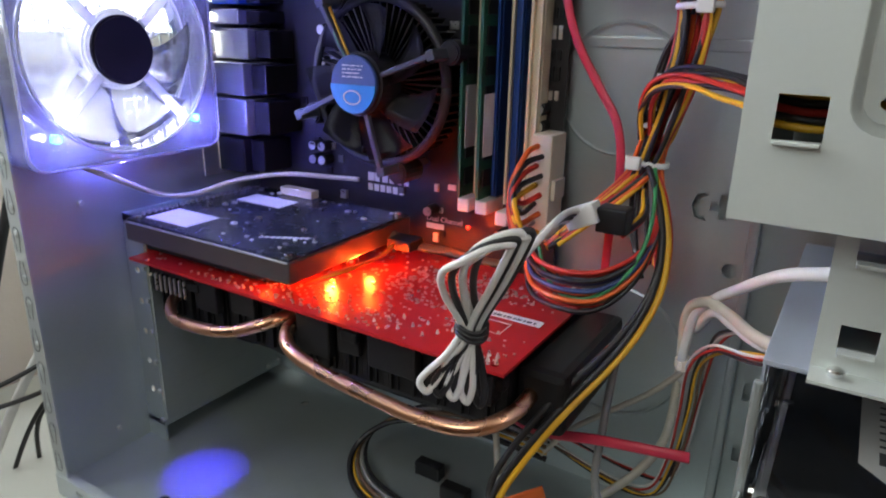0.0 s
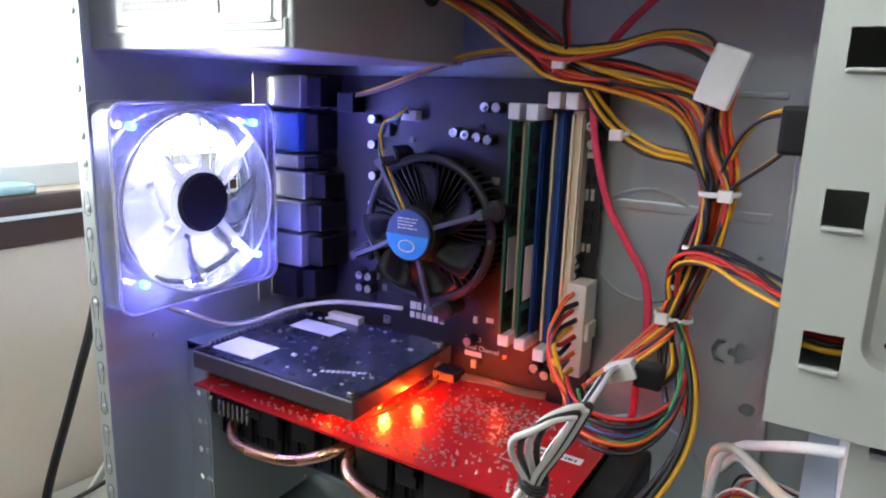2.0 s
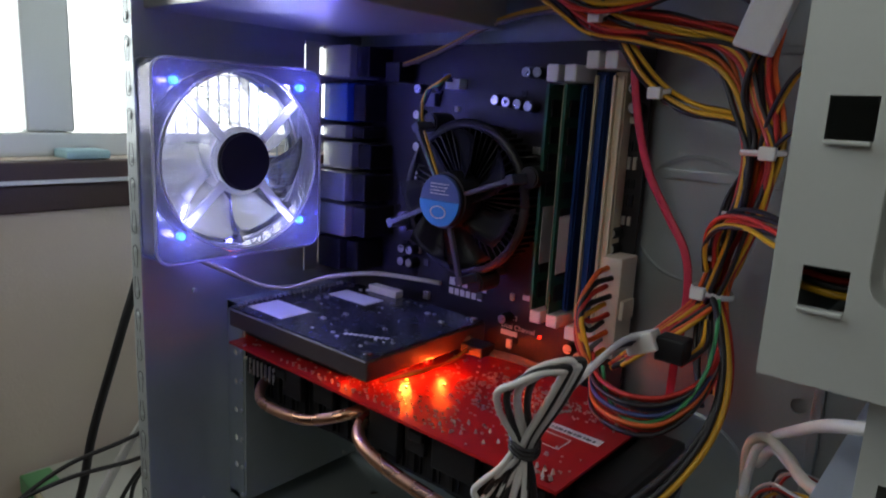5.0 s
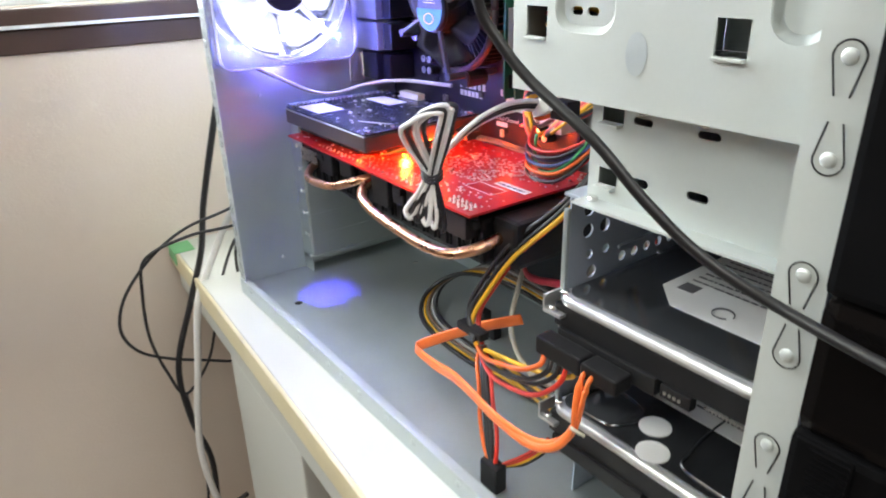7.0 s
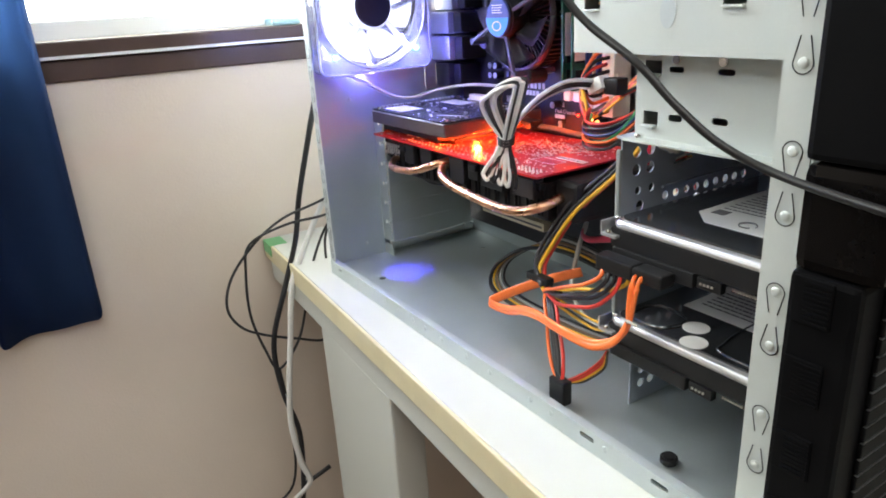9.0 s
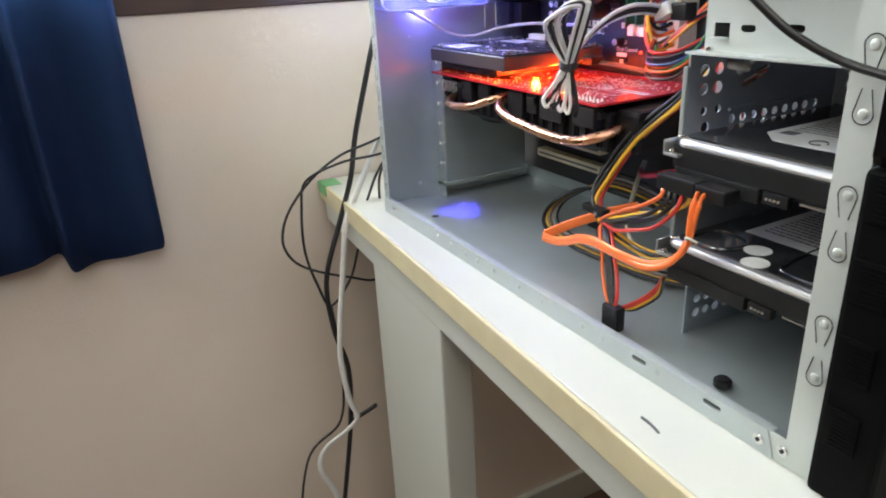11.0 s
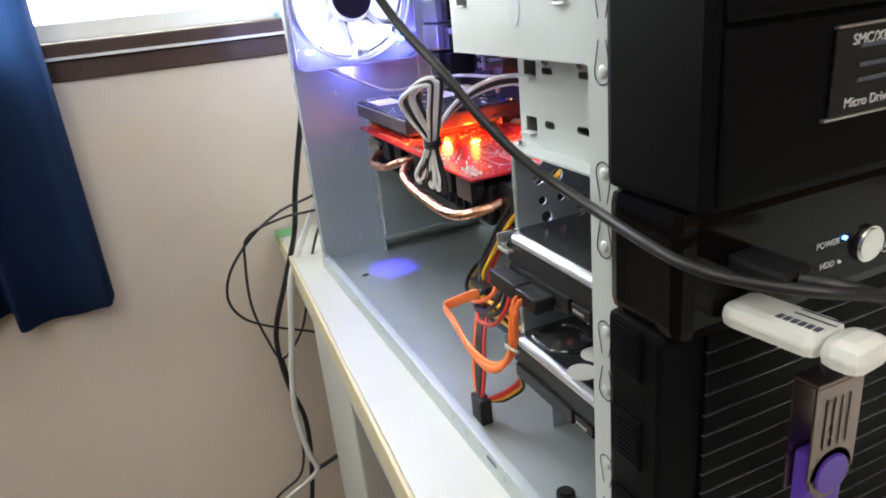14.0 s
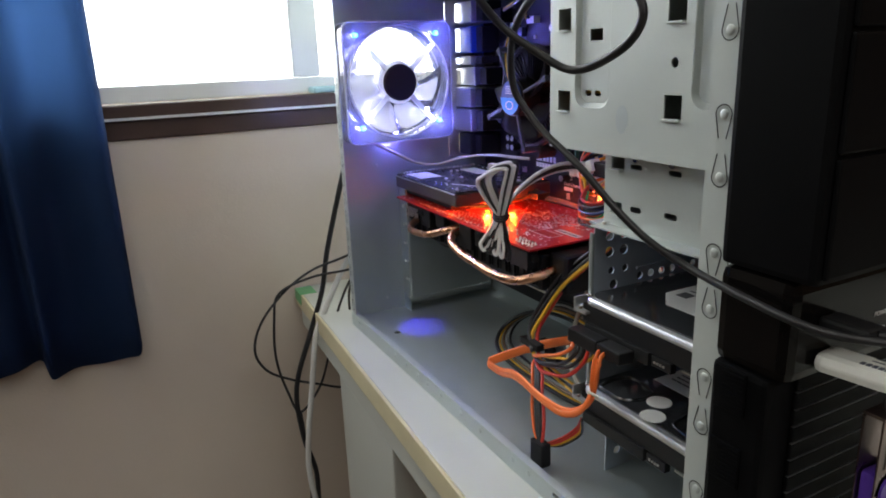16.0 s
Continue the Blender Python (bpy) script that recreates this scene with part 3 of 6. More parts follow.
# 5.25 inch bay: pressed face with square cut-outs and bent tabs
BY = 0.0085
bay_holes = []
for z in (0.2545, 0.298, 0.343, 0.387):
    bay_holes += [rect(0.3605, 0.3715, z - 0.0055, z + 0.0055), rect(0.4415, 0.4525, z - 0.0055, z + 0.0055)]
bay_holes += [circle(0.447, 0.2745, 0.0024, 12), circle(0.447, 0.364, 0.0024, 12)]
POCKETS = [(0.3755, 0.4035, 0.2515, [rect(0.385, 0.395, 0.286, 0.292), rect(0.385, 0.395, 0.354, 0.360), slot(0.3815, 0.3870, 0.2575, 0.2605), slot(0.3890, 0.3945, 0.2575, 0.2605)]), (0.4575, 0.4750, 0.2540, [])]
bay_holes += [soft_rect(x0, x1, z0, 0.4205, 0.0080) for x0, x1, z0, inner in POCKETS]
bay = part("optical_bay", plate("y", BY, 0.001, [(0.3530, 0.2278), (0.4765, 0.2278), (0.4765, 0.425), (0.3530, 0.425)], bay_holes), BAY, case, "pale sheet steel drive bay with square cut-outs")
for z in (0.2545, 0.298, 0.343, 0.387):
    for x in (0.366, 0.447):
        part("bent_tab", box(x - 0.0052, x + 0.0052, BY - 0.0022, BY + 0.0005, z - 0.0066, z - 0.0055, 0.0003), BAY, bay)
for x0, x1, z0, inner in POCKETS:
    dish = bmesh.new()
    rings = [[dish.verts.new((x, BY + 0.0002 + h, z)) for x, z in soft_rect(x0 + d, x1 - d, z0 + d, 0.4205 - d, 0.0080 - d)] for d, h in ((-0.0002, 0.0), (0.0005, 0.0002), (0.0022, 0.0019), (0.0030, 0.0022))]
    for r0, r1 in zip(rings, rings[1:]):
        for k in range(len(r0)):
            dish.faces.new((r0[k], r0[(k + 1) % len(r0)], r1[(k + 1) % len(r0)], r1[k]))
    bmesh.ops.solidify(dish, geom=list(dish.faces), thickness=0.0006)
    part("pressed_slope", dish, BAY, bay, "sloping edge of a pressed recess", True)
    part("pressed_recess", plate("y", BY + 0.0022, 0.0008, soft_rect(x0 + 0.0027, x1 - 0.0027, z0 + 0.0027, 0.4178, 0.0053), inner), BAY, bay, "shallow pressed recess")
part("bay_side", box(0.3530, 0.3540, BY + 0.001, 0.155, 0.2290, 0.425), BAY, bay)
part("bay_side", box(0.3545, 0.4765, 0.155, 0.156, 0.2290, 0.425), BAY, bay)
part("bay_floor", box(0.3530, 0.4765, BY + 0.001, 0.155, 0.2278, 0.2288), BAY, bay)
# flat oval disc, a little darker than the bay sheet
oval_disc = bmesh.new()
rod(oval_disc, (0.4135, BY - 0.0001, 0.2465), "y", 0.0055, 0.0002, 20)
bmesh.ops.scale(oval_disc, vec=(0.8, 1, 1.3), space=Matrix.Translation((-0.4135, 0, -0.2455)), verts=oval_disc.verts)
part("dull_spot", oval_disc, RAIL, bay, "dull grey oval spot")

# 3.5 inch floppy bay, set back below it
B3 = 0.029
h3 = [rect(0.384, 0.3935, 0.1905, 0.1975), rect(0.384, 0.3945, 0.2165, 0.2230), slot(0.400, 0.4085, 0.1935, 0.1970), slot(0.4255, 0.4345, 0.1945, 0.1980), slot(0.399, 0.408, 0.2175, 0.2205), slot(0.427, 0.436, 0.2175, 0.2205)]
bay3 = part("floppy_bay", plate("y", B3, 0.001, rect(0.3785, 0.4765, 0.1835, 0.2276), h3), BAY, case, "pale steel small drive bay with slots")
part("bay_side", box(0.3785, 0.3795, B3 + 0.001, 0.155, 0.1835, 0.2276), BAY, bay3)
part("bay_floor", box(0.3785, 0.4765, B3 - 0.010, 0.155, 0.1825, 0.1835), BAY, bay3)
for z, x1 in ((0.1893, 0.3933), (0.2153, 0.3943)):
    part("bent_tab", box(0.3842, x1, B3 - 0.004, B3, z, z + 0.0012, 0.0003), BAY, bay3)
for x in (0.4045, 0.4305):
    part("screw", rod(bmesh.new(), (x, B3 - 0.0012, 0.2240), "y", 0.0024, 0.0020, 12, bevel=0.0005), CHROME, bay3)
part("screw", rod(bmesh.new(), (0.385, B3 - 0.004, 0.1848), "z", 0.0024, 0.0022, 12, bevel=0.0005), CHROME, bay3)

# hard drive cage
ch = []
for y in (0.0440, 0.0555):
    ch += [circle(y, 0.1705, 0.0034, 14), circle(y, 0.1600, 0.0034, 14), circle(y + 0.0018, 0.1475, 0.0024, 12)]
ch.append(circle(0.0480, 0.1380, 0.0032, 14))
for j in range(9):
    ch.append(circle(0.070 + 0.0095 * j, 0.1400, 0.0026, 10))
for j in range(7):
    ch += [circle(0.056 + 0.009 * j, 0.016, 0.0030, 12), circle(0.056 + 0.009 * j, 0.026, 0.0030, 12), circle(0.056 + 0.009 * j, 0.036, 0.0026, 12)]
for j in range(8):
    ch.append(circle(0.050 + 0.010 * j, 0.098, 0.0032, 12))
cage = part("drive_cage", plate("x", 0.3665, 0.0010, [(0.032, 0.047), (0.046, 0.043), (0.046, 0.003), (0.165, 0.003), (0.165, 0.182), (0.032, 0.182)], ch), STEEL_BLUE, case, "blue-grey galvanised drive cage full of round holes")
part("cage_rib", box(0.3676, 0.3690, 0.066, 0.163, 0.1450, 0.1468, 0.0005), STEEL_BLUE, cage, "bright folded rib")
part("cage_lip", box(0.3650, 0.3680, 0.0295, 0.0318, 0.052, 0.174, 0.001), STEEL, cage)
part("cage_top", box(0.3665, 0.4765, 0.028, 0.165, 0.1806, 0.1822, 0.0003), STEEL_BLUE, cage)
rh = [circle(0.045 + 0.012 * j, z, 0.0034, 12) for j in range(9) for z in (0.020, 0.034, 0.100, 0.150, 0.166)]
part("cage_side", plate("x", 0.4755, 0.0008, rect(0.032, 0.165, 0.003, 0.1805), rh), STEEL_BLUE, cage)
part("cage_back", plate("y", 0.164, 0.0008, rect(0.3677, 0.4753, 0.003, 0.1805), [circle(0.378 + 0.0115 * j, z, 0.0036, 12) for j in range(9) for z in (0.090, 0.100, 0.150, 0.165)]), STEEL_BLUE, cage)

# ---- front bezel ----
UX, PX, LX = 0.5345, 0.5270, 0.5200
part("front_bezel", box(0.4918, UX, -0.0060, 0.197, 0.1935, 0.428, 0.003), BEZEL, case, "black plastic front cover")
low = part("lower_bezel", box(0.4918, LX, -0.0060, 0.197, -0.0048, 0.1500, 0.003), BEZEL, case, "black lower front cover with slats")
panel = part("control_panel", box(0.4918, PX, -0.0058, 0.197, 0.1502, 0.1933, 0.005), GLOSS, case, "glossy black control panel with ports")
for i in range(18):
    z = 0.006 + 0.0080 * i
    part("slat", box(LX + 0.0001, LX + 0.0022, 0.010, 0.190, z, z + 0.0073, 0.0008), BEZEL, low)
    # highlight along the slat's edge, put in as a grey metal strip
    part("slat_highlight", box(LX + 0.0010, LX + 0.0024, 0.010, 0.190, z + 0.0075, z + 0.0077), SLAT_HIGHLIGHT, low, "thin grey strip for the highlight on a slat edge")
for z0, z1 in ((0.129, 0.149), (0.094, 0.114), (0.059, 0.079), (0.024, 0.044)):
    g = part("side_recess", box(0.4945, 0.5105, -0.0070, -0.0061, z0, z1, 0.0006), BEZEL, low)
    for k in range(9):
        zz = z0 + 0.002 + (z1 - z0 - 0.004) * k / 8
        part("recess_rib", box(0.4990, 0.5098, -0.0077, -0.0071, zz - 0.0005, zz + 0.0005), BEZEL, g)
for k, (z0, z1) in enumerate(((0.1965, 0.2415), (0.2428, 0.2840), (0.2853, 0.3265), (0.3278, 0.3690))):
    c = part("bay_cover", box(UX + 0.0001, UX + 0.0022, -0.0030, 0.190, z0, z1, 0.0012), BEZEL, case, "black blank bay cover" if k else "black card reader bay cover")
    cov = cov if k else c
part("card_reader", box(UX + 0.0023, UX + 0.0034, 0.0330, 0.148, 0.2145, 0.2375, 0.0006), BLACK, cov, "black memory card reader")
for z in (0.2240, 0.2290, 0.2200):
    part("card_slot", box(UX + 0.0035, UX + 0.0040, 0.042, 0.118, z + 0.003, z + 0.0041), FRAME_GREY, cov)
part("reader_edge", box(UX + 0.0023, UX + 0.0036, 0.0330, 0.148, 0.2377, 0.2383), ALU, cov)
part("reader_edge", box(UX + 0.0023, UX + 0.0036, 0.0310, 0.148, 0.2136, 0.2143), ALU, cov)
TURN = Matrix(((0, 0, 1), (1, 0, 0), (0, 1, 0))).to_4x4()


def parent_off(ob):
    off = Vector((0, 0, 0))
    while ob is not None:
        off += ob.location
        ob = ob.parent
    return off


def front_text(body, size, y, z, x, parent):
    text(body, size, Matrix.Translation(Vector((x, y, z)) - parent_off(parent.parent) - parent.location) @ TURN, WHITE_INK, parent, "white lettering")


front_text("SMC/XD", 0.0040, 0.0390, 0.2330, UX + 0.0036, cov)
front_text("Micro Drive / CF Type I/II", 0.0038, 0.0380, 0.2165, UX + 0.0036, cov)
front_text("IN", 0.0030, 0.0310, 0.1690, PX + 0.0002, panel)
front_text("POWER", 0.0030, 0.0480, 0.1690, PX + 0.0002, panel)
front_text("HDD", 0.0030, 0.0505, 0.1615, PX + 0.0002, panel)
part("power_button", rod(bmesh.new(), (PX + 0.0010, 0.0715, 0.1660), "x", 0.0062, 0.0030, 28, bevel=0.0008), CHROME, panel, "round brushed metal power button")
part("audio_jack", rod(bmesh.new(), (PX + 0.0006, 0.0265, 0.1700), "x", 0.0027, 0.0014, 16, bevel=0.0004), CHROME, panel)
part("jack_hole", rod(bmesh.new(), (PX + 0.0015, 0.0265, 0.1700), "x", 0.0015, 0.0006, 12), BLACK, panel)
part("power_light", rod(bmesh.new(), (PX + 0.0003, 0.0605, 0.1705), "x", 0.0007, 0.0010, 8), LED_BLUE, panel, "lit blue power light")
part("drive_light", rod(bmesh.new(), (PX + 0.0003, 0.0590, 0.1625), "x", 0.0006, 0.0010, 8), WHITE_NYLON, panel)
part("panel_edge", box(PX - 0.004, PX - 0.0005, -0.0010, 0.19, 0.1934, 0.1942), ALU, panel)
sym = bmesh.new()
tube(sym, [(PX + 0.0002, 0.0815 + 0.0016 * math.sin(a), 0.1620 + 0.0016 * math.cos(a)) for a in [0.6 + 5.0 * i / 10 for i in range(11)]], 0.0002, 5, 1, 2)
bx(sym, PX + 0.0001, PX + 0.0003, 0.0813, 0.0817, 0.1620, 0.1643)
part("power_symbol", sym, WHITE_INK, panel)

# ---- power supply ----
psu = thing("power_supply", "grey steel power supply with a white rating label", "power supply", (0.08, 0.09, 0.332))
part("housing", box(0.0015, 0.151, 0.011, 0.161, 0.332, 0.4175, 0.0012), GREY_METAL, psu)
part("side_plate", box(0.018, 0.146, 0.0096, 0.0109, 0.340, 0.414, 0.0006), GREY_METAL, psu)
pr = bmesh.new()
tube(pr, [(0.140, 0.0097, 0.414), (0.140, 0.0097, 0.350), (0.138, 0.0097, 0.3455), (0.133, 0.0097, 0.3435), (0.03, 0.0097, 0.3435)], 0.0012, 6, 0.5, 5)
bx(pr, 0.1455, 0.1475, 0.0100, 0.0110, 0.333, 0.345, 0.0003, None)
part("seam", pr, STEEL, psu, "", True)
lab = part("rating_label", box(0.034, 0.106, 0.0090, 0.0094, 0.3480, 0.3990), PAPER, psu, "white rating label with fine print")
bars("label_print", PRINT_GREY, lab, Matrix.Translation(Vector((0.032, 0.0089, 0.3955))) @ AXES["y"], 16, 5, 0.0013, 0.0029, 0.064)
part("warning_label", box(0.104, 0.135, 0.0086, 0.0089, 0.3880, 0.4020), YELLOW_LABEL, psu, "yellow warning sticker")
part("quality_label", box(0.1085, 0.1170, 0.0090, 0.0094, 0.3680, 0.3840), PAPER, psu, "small white sticker")
ps = bmesh.new()
rod(ps, (0.1425, 0.0095, 0.395), "y", 0.0034, 0.0020, 14, bevel=0.0006)
part("screw", ps, CHROME, psu)
rod_b = rod(bmesh.new(), (0.1525, 0.120, 0.371), "x", 0.0085, 0.003, 20, bevel=0.0008)
part("cable_grommet", rod_b, BLACK, psu)
psu.location += Vector((-0.002, 0.001, 0.0120))


# ---- motherboard ----
MB = 0.174
board = thing("motherboard", "dark full-size circuit board screwed to the steel tray", "motherboard", (0.12, 0.175, 0.18))
part("pcb", plate("y", MB, 0.0016, rect(0.004, 0.2405, 0.020, 0.338)), BOARD, board)
sp = bmesh.new()
for x in (0.02, 0.12, 0.23):
    for z in (0.04, 0.19, 0.326):
        rod(sp, (x, 0.1789, z), "y", 0.0028, 0.0066, 8)
part("standoffs", sp, CHROME, board)
ports = [(0.3141, 0.3367, 0.035, 0.1440, ALU, "silver keyboard port block"), (0.2832, 0.3110, 0.030, 0.1460, SLOT_BLUE, "blue monitor port"), (0.2708, 0.2806, 0.030, 0.1450, ALU, "silver port block"),
         (0.2492, 0.2688, 0.037, 0.1460, ALU, "silver port block"), (0.2265, 0.2476, 0.039, 0.1390, ALU, "silver network port block"), (0.2008, 0.2245, 0.041, 0.1380, ALU, "silver network port block"),
         (0.1740, 0.1977, 0.030, 0.1420, BLACK, "dark audio jack block")]
for z0, z1, x1, y0, m, lab in ports:
    p = part("port_block", box(0.0, x1 * 0.85, y0, MB - 0.0003, z0, z1, 0.0012), m, board, lab)
    part("port_back", box(x1 * 0.86, x1 + 0.008, y0 + 0.006, MB - 0.0003, z0 + 0.001, z1 - 0.001, 0.001), BLACK, board)
shield_holes = [rect(0.141, 0.171, z0 + 0.002, z1 - 0.002) for z0, z1, *_ in ports]
part("port_shield", plate("x", 0.0002, 0.0006, rect(0.1285, 0.1735, 0.1715, 0.3385), shield_holes), ALU, board, "bright pressed port shield")
part("network_light", box(0.0245, 0.0255, 0.1410, 0.1417, 0.2020, 0.2050), LED_GREEN, board, "small lit green network light")
# capacitors, chokes and chips
rnd = random.Random(11)
caps = [(0.0760, 0.3085), (0.0760, 0.2910), (0.0770, 0.2692), (0.0770, 0.2496), (0.0780, 0.2206), (0.1640, 0.3199), (0.1720, 0.3199), (0.1420, 0.3029), (0.1505, 0.3018), (0.1590, 0.3008), (0.1670, 0.2998), (0.2290, 0.2314), (0.2293, 0.2221),
        (0.2340, 0.3117), (0.2350, 0.3013), (0.0660, 0.1947), (0.0740, 0.1947), (0.0660, 0.1854), (0.0740, 0.1854), (0.1590, 0.1636), (0.2085, 0.1564), (0.2160, 0.1533)]
for x, z in caps:
    c = part("capacitor", rod(bmesh.new(), (x, MB - 0.0045, z), "y", 0.0036, 0.009, 14, bevel=0.0005), BLACK, board)
    part("capacitor_top", rod(bmesh.new(), (x, MB - 0.0093, z), "y", 0.0029, 0.0006, 14), SOLDER, c, "bright metal top")
for i in range(60):
    x, z = rnd.uniform(0.05, 0.234), rnd.uniform(0.036, 0.330)
    if (x - 0.136) ** 2 + (z - 0.236) ** 2 < 0.05 ** 2 or 0.182 < x < 0.228 and 0.16 < z < 0.32:
        continue
    w, h, d = rnd.uniform(0.002, 0.006), rnd.uniform(0.002, 0.006), rnd.uniform(0.001, 0.003)
    part("chip", box(x - w / 2, x + w / 2, MB - d, MB - 0.0002, z - h / 2, z + h / 2, 0.0003), rnd.choice((BLACK, BLACK, INK, SOLDER, CREAM)), board)
for i in range(6):
    z = 0.212 + 0.017 * i
    part("choke", box(0.082, 0.090, MB - 0.007, MB - 0.0002, z, z + 0.009, 0.001), FRAME_GREY, board)
for i in range(5):
    for x in (0.232, 0.2355):
        z = 0.236 + 0.0105 * i
        part("chip", box(x - 0.0011, x + 0.0011, MB - 0.0014, MB - 0.0002, z, z + 0.005 * (1 + (i % 2) * 0.4), 0.0002), SOLDER if i % 3 == 0 else BLACK, board)
part("chipset_heatsink", box(0.170, 0.204, MB - 0.012, MB - 0.0002, 0.075, 0.110, 0.001), BLACK, board)
DS = [0.1915, 0.2030, 0.2160, 0.2270]
for i, x in enumerate(DS):
    m = (SLOT_CREAM, SLOT_BLUE, SLOT_BLUE, SLOT_CREAM)[i]
    zt, zb = (0.3190, 0.1720) if i < 2 else (0.3260, 0.1675)
    zb2 = zb + 0.004
    s = part("memory_slot", box(x - 0.0036, x + 0.0036, MB - 0.0105, MB - 0.0002, zb2 + 0.004, zt - 0.006, 0.0008), m, board)
    for k in (-1, 1):
        part("slot_wall", box(x + k * 0.0025 - 0.0008, x + k * 0.0025 + 0.0008, MB - 0.0135, MB - 0.0106, zb2 + 0.006, zt - 0.008, 0.0003), m if i != 2 else SLOT_CREAM if k < 0 else SLOT_BLUE, s)
    part("slot_latch", box(x - 0.0038, x + 0.0038, MB - 0.024, MB - 0.0003, zt - 0.0052, zt + 0.0042, 0.0012), WHITE_NYLON, board, "white memory latch")
    part("slot_latch", box(x - 0.0038, x + 0.0038, MB - 0.022, MB - 0.0003, zb2 - 0.0045, zb2 + 0.0035, 0.0012), WHITE_NYLON, board, "white memory latch")
for x0, x1, z, m in ((0.047, 0.148, 0.0435, SLOT_CREAM), (0.047, 0.148, 0.0625, SLOT_CREAM), (0.040, 0.135, 0.1285, BLACK), (0.045, 0.075, 0.0885, BLACK)):
    s = part("expansion_slot", box(x0, x1, MB - 0.011, MB - 0.0002, z - 0.0042, z + 0.0042, 0.0008), m, board)
    part("slot_groove", box(x0 + 0.003, x1 - 0.003, MB - 0.0114, MB - 0.01105, z - 0.0010, z + 0.0010), INK, s)
main = part("main_power_socket", box(0.2310, 0.2430, MB - 0.020, MB - 0.0002, 0.1620, 0.2200, 0.0010), CREAM, board, "cream main power socket")
part("socket_clip", box(0.2431, 0.2455, MB - 0.018, MB - 0.004, 0.185, 0.196, 0.0006), CREAM, main)
part("cpu_power_socket", box(0.050, 0.064, MB - 0.015, MB - 0.0002, 0.312, 0.326, 0.001), BLACK, board)
part("fan_header", box(0.100, 0.112, MB - 0.008, MB - 0.0002, 0.309, 0.3155, 0.0005), WHITE_NYLON, board)


def board_text(body, size, x, z):
    text(body, size, Matrix.Translation(Vector((x, MB - 0.0004, z)) - board.location) @ AXES["y"], WHITE_INK, board, "white board lettering")


lg = bmesh.new()
for i, w in enumerate((0.006, 0.004, 0.005, 0.004, 0.004, 0.004)):
    bx(lg, 0.1065 + 0.0058 * i, 0.1065 + 0.0058 * i + w * 0.85, MB - 0.0006, MB - 0.0002, 0.1750, 0.1805, 0.0, None)
part("maker_mark", lg, WHITE_INK, board, "plain white maker mark bars")
lg = bmesh.new()
for i in range(6):
    bx(lg, 0.1065 + 0.0050 * i, 0.1102 + 0.0050 * i, MB - 0.0006, MB - 0.0002, 0.1685, 0.1730)
part("model_mark", lg, WHITE_INK, board, "plain white model mark bars")
board_text("DDR3", 0.0048, 0.1530, 0.1615)
board_text("Dual Channel", 0.0048, 0.1530, 0.1555)
bd = bmesh.new()
bx(bd, 0.1530, 0.1660, MB - 0.0006, MB - 0.0002, 0.1505, 0.1540)
part("model_mark", bd, WHITE_INK, board)
part("board_diode", box(0.183, 0.1845, MB - 0.002, MB - 0.0003, 0.155, 0.1565), LED_RED, board, "lit red board light")

# memory modules
for i in (0, 1):
    x = DS[i]
    ram = thing("memory_module", "green memory module standing in a slot", "memory module", (x, 0.155, 0.172), "memory modules")
    part("pcb", box(x - 0.0007, x + 0.0007, 0.1470, 0.1630, 0.1810, 0.3125), RAM_GREEN, ram)
    for k in range(8):
        z = 0.188 + 0.0152 * k
        part("memory_chip", box(x + 0.0008, x + 0.0018, 0.1505, 0.1600, z, z + 0.0095, 0.0002), BLACK, ram)
        part("memory_chip", box(x - 0.0018, x - 0.0008, 0.1505, 0.1600, z, z + 0.0095, 0.0002), BLACK, ram)
    part("module_label", box(x + 0.0019, x + 0.0021, 0.1485, 0.160, 0.209 - 0.004 * i, 0.243 - 0.004 * i), PAPER, ram, "white printed label")
    part("contact_strip", box(x - 0.0009, x + 0.0009, 0.1467, 0.1469, 0.184, 0.310), RAM_GREEN, ram)

# ---- processor cooler ----
CC = (0.1375, 0.2415)
cooler = thing("cpu_cooler", "round black stock processor cooler with a blue sticker", "processor cooler", (CC[0], 0.15, CC[1]))
for i in range(56):
    fins = bmesh.new()
    a = 2 * math.pi * i / 56
    m = Matrix.Translation((CC[0], 0, CC[1])) @ Matrix.Rotation(a, 4, "Y")
    bx(fins, 0.0152, 0.0455, 0.147, 0.170, -0.0006, 0.0006, 0, m)
    part("heatsink_fin", fins, FAN_GREY, cooler)
part("heatsink_core", rod(bmesh.new(), (CC[0], 0.160, CC[1]), "y", 0.015, 0.024, 24), FAN_GREY, cooler, "dark round heatsink core")
shroud = bmesh.new()
tube(shroud, [(CC[0] + 0.0462 * math.cos(a), 0.1445, CC[1] + 0.0462 * math.sin(a)) for a in [2 * math.pi * i / 40 for i in range(41)]], 0.0030, 8, 0.8, 2)
part("shroud_ring", shroud, FAN_GREY, cooler, "", True)
for i in range(7):
    bl = bmesh.new()
    vs = []
    for j in range(7):
        r = 0.0165 + 0.0265 * j / 6
        for k in range(4):
            a = 2 * math.pi * i / 7 + 0.60 * (k / 3) + 0.30 * (j / 6)
            vs.append(bl.verts.new((CC[0] + r * math.cos(a), 0.131 + 0.010 * k / 3, CC[1] + r * math.sin(a))))
    for j in range(6):
        for k in range(3):
            bl.faces.new((vs[j * 4 + k], vs[j * 4 + k + 1], vs[j * 4 + 5 + k], vs[j * 4 + 4 + k]))
    bmesh.ops.solidify(bl, geom=list(bl.faces), thickness=0.0009)
    part("fan_blade", bl, FAN_GREY, cooler, "", True)
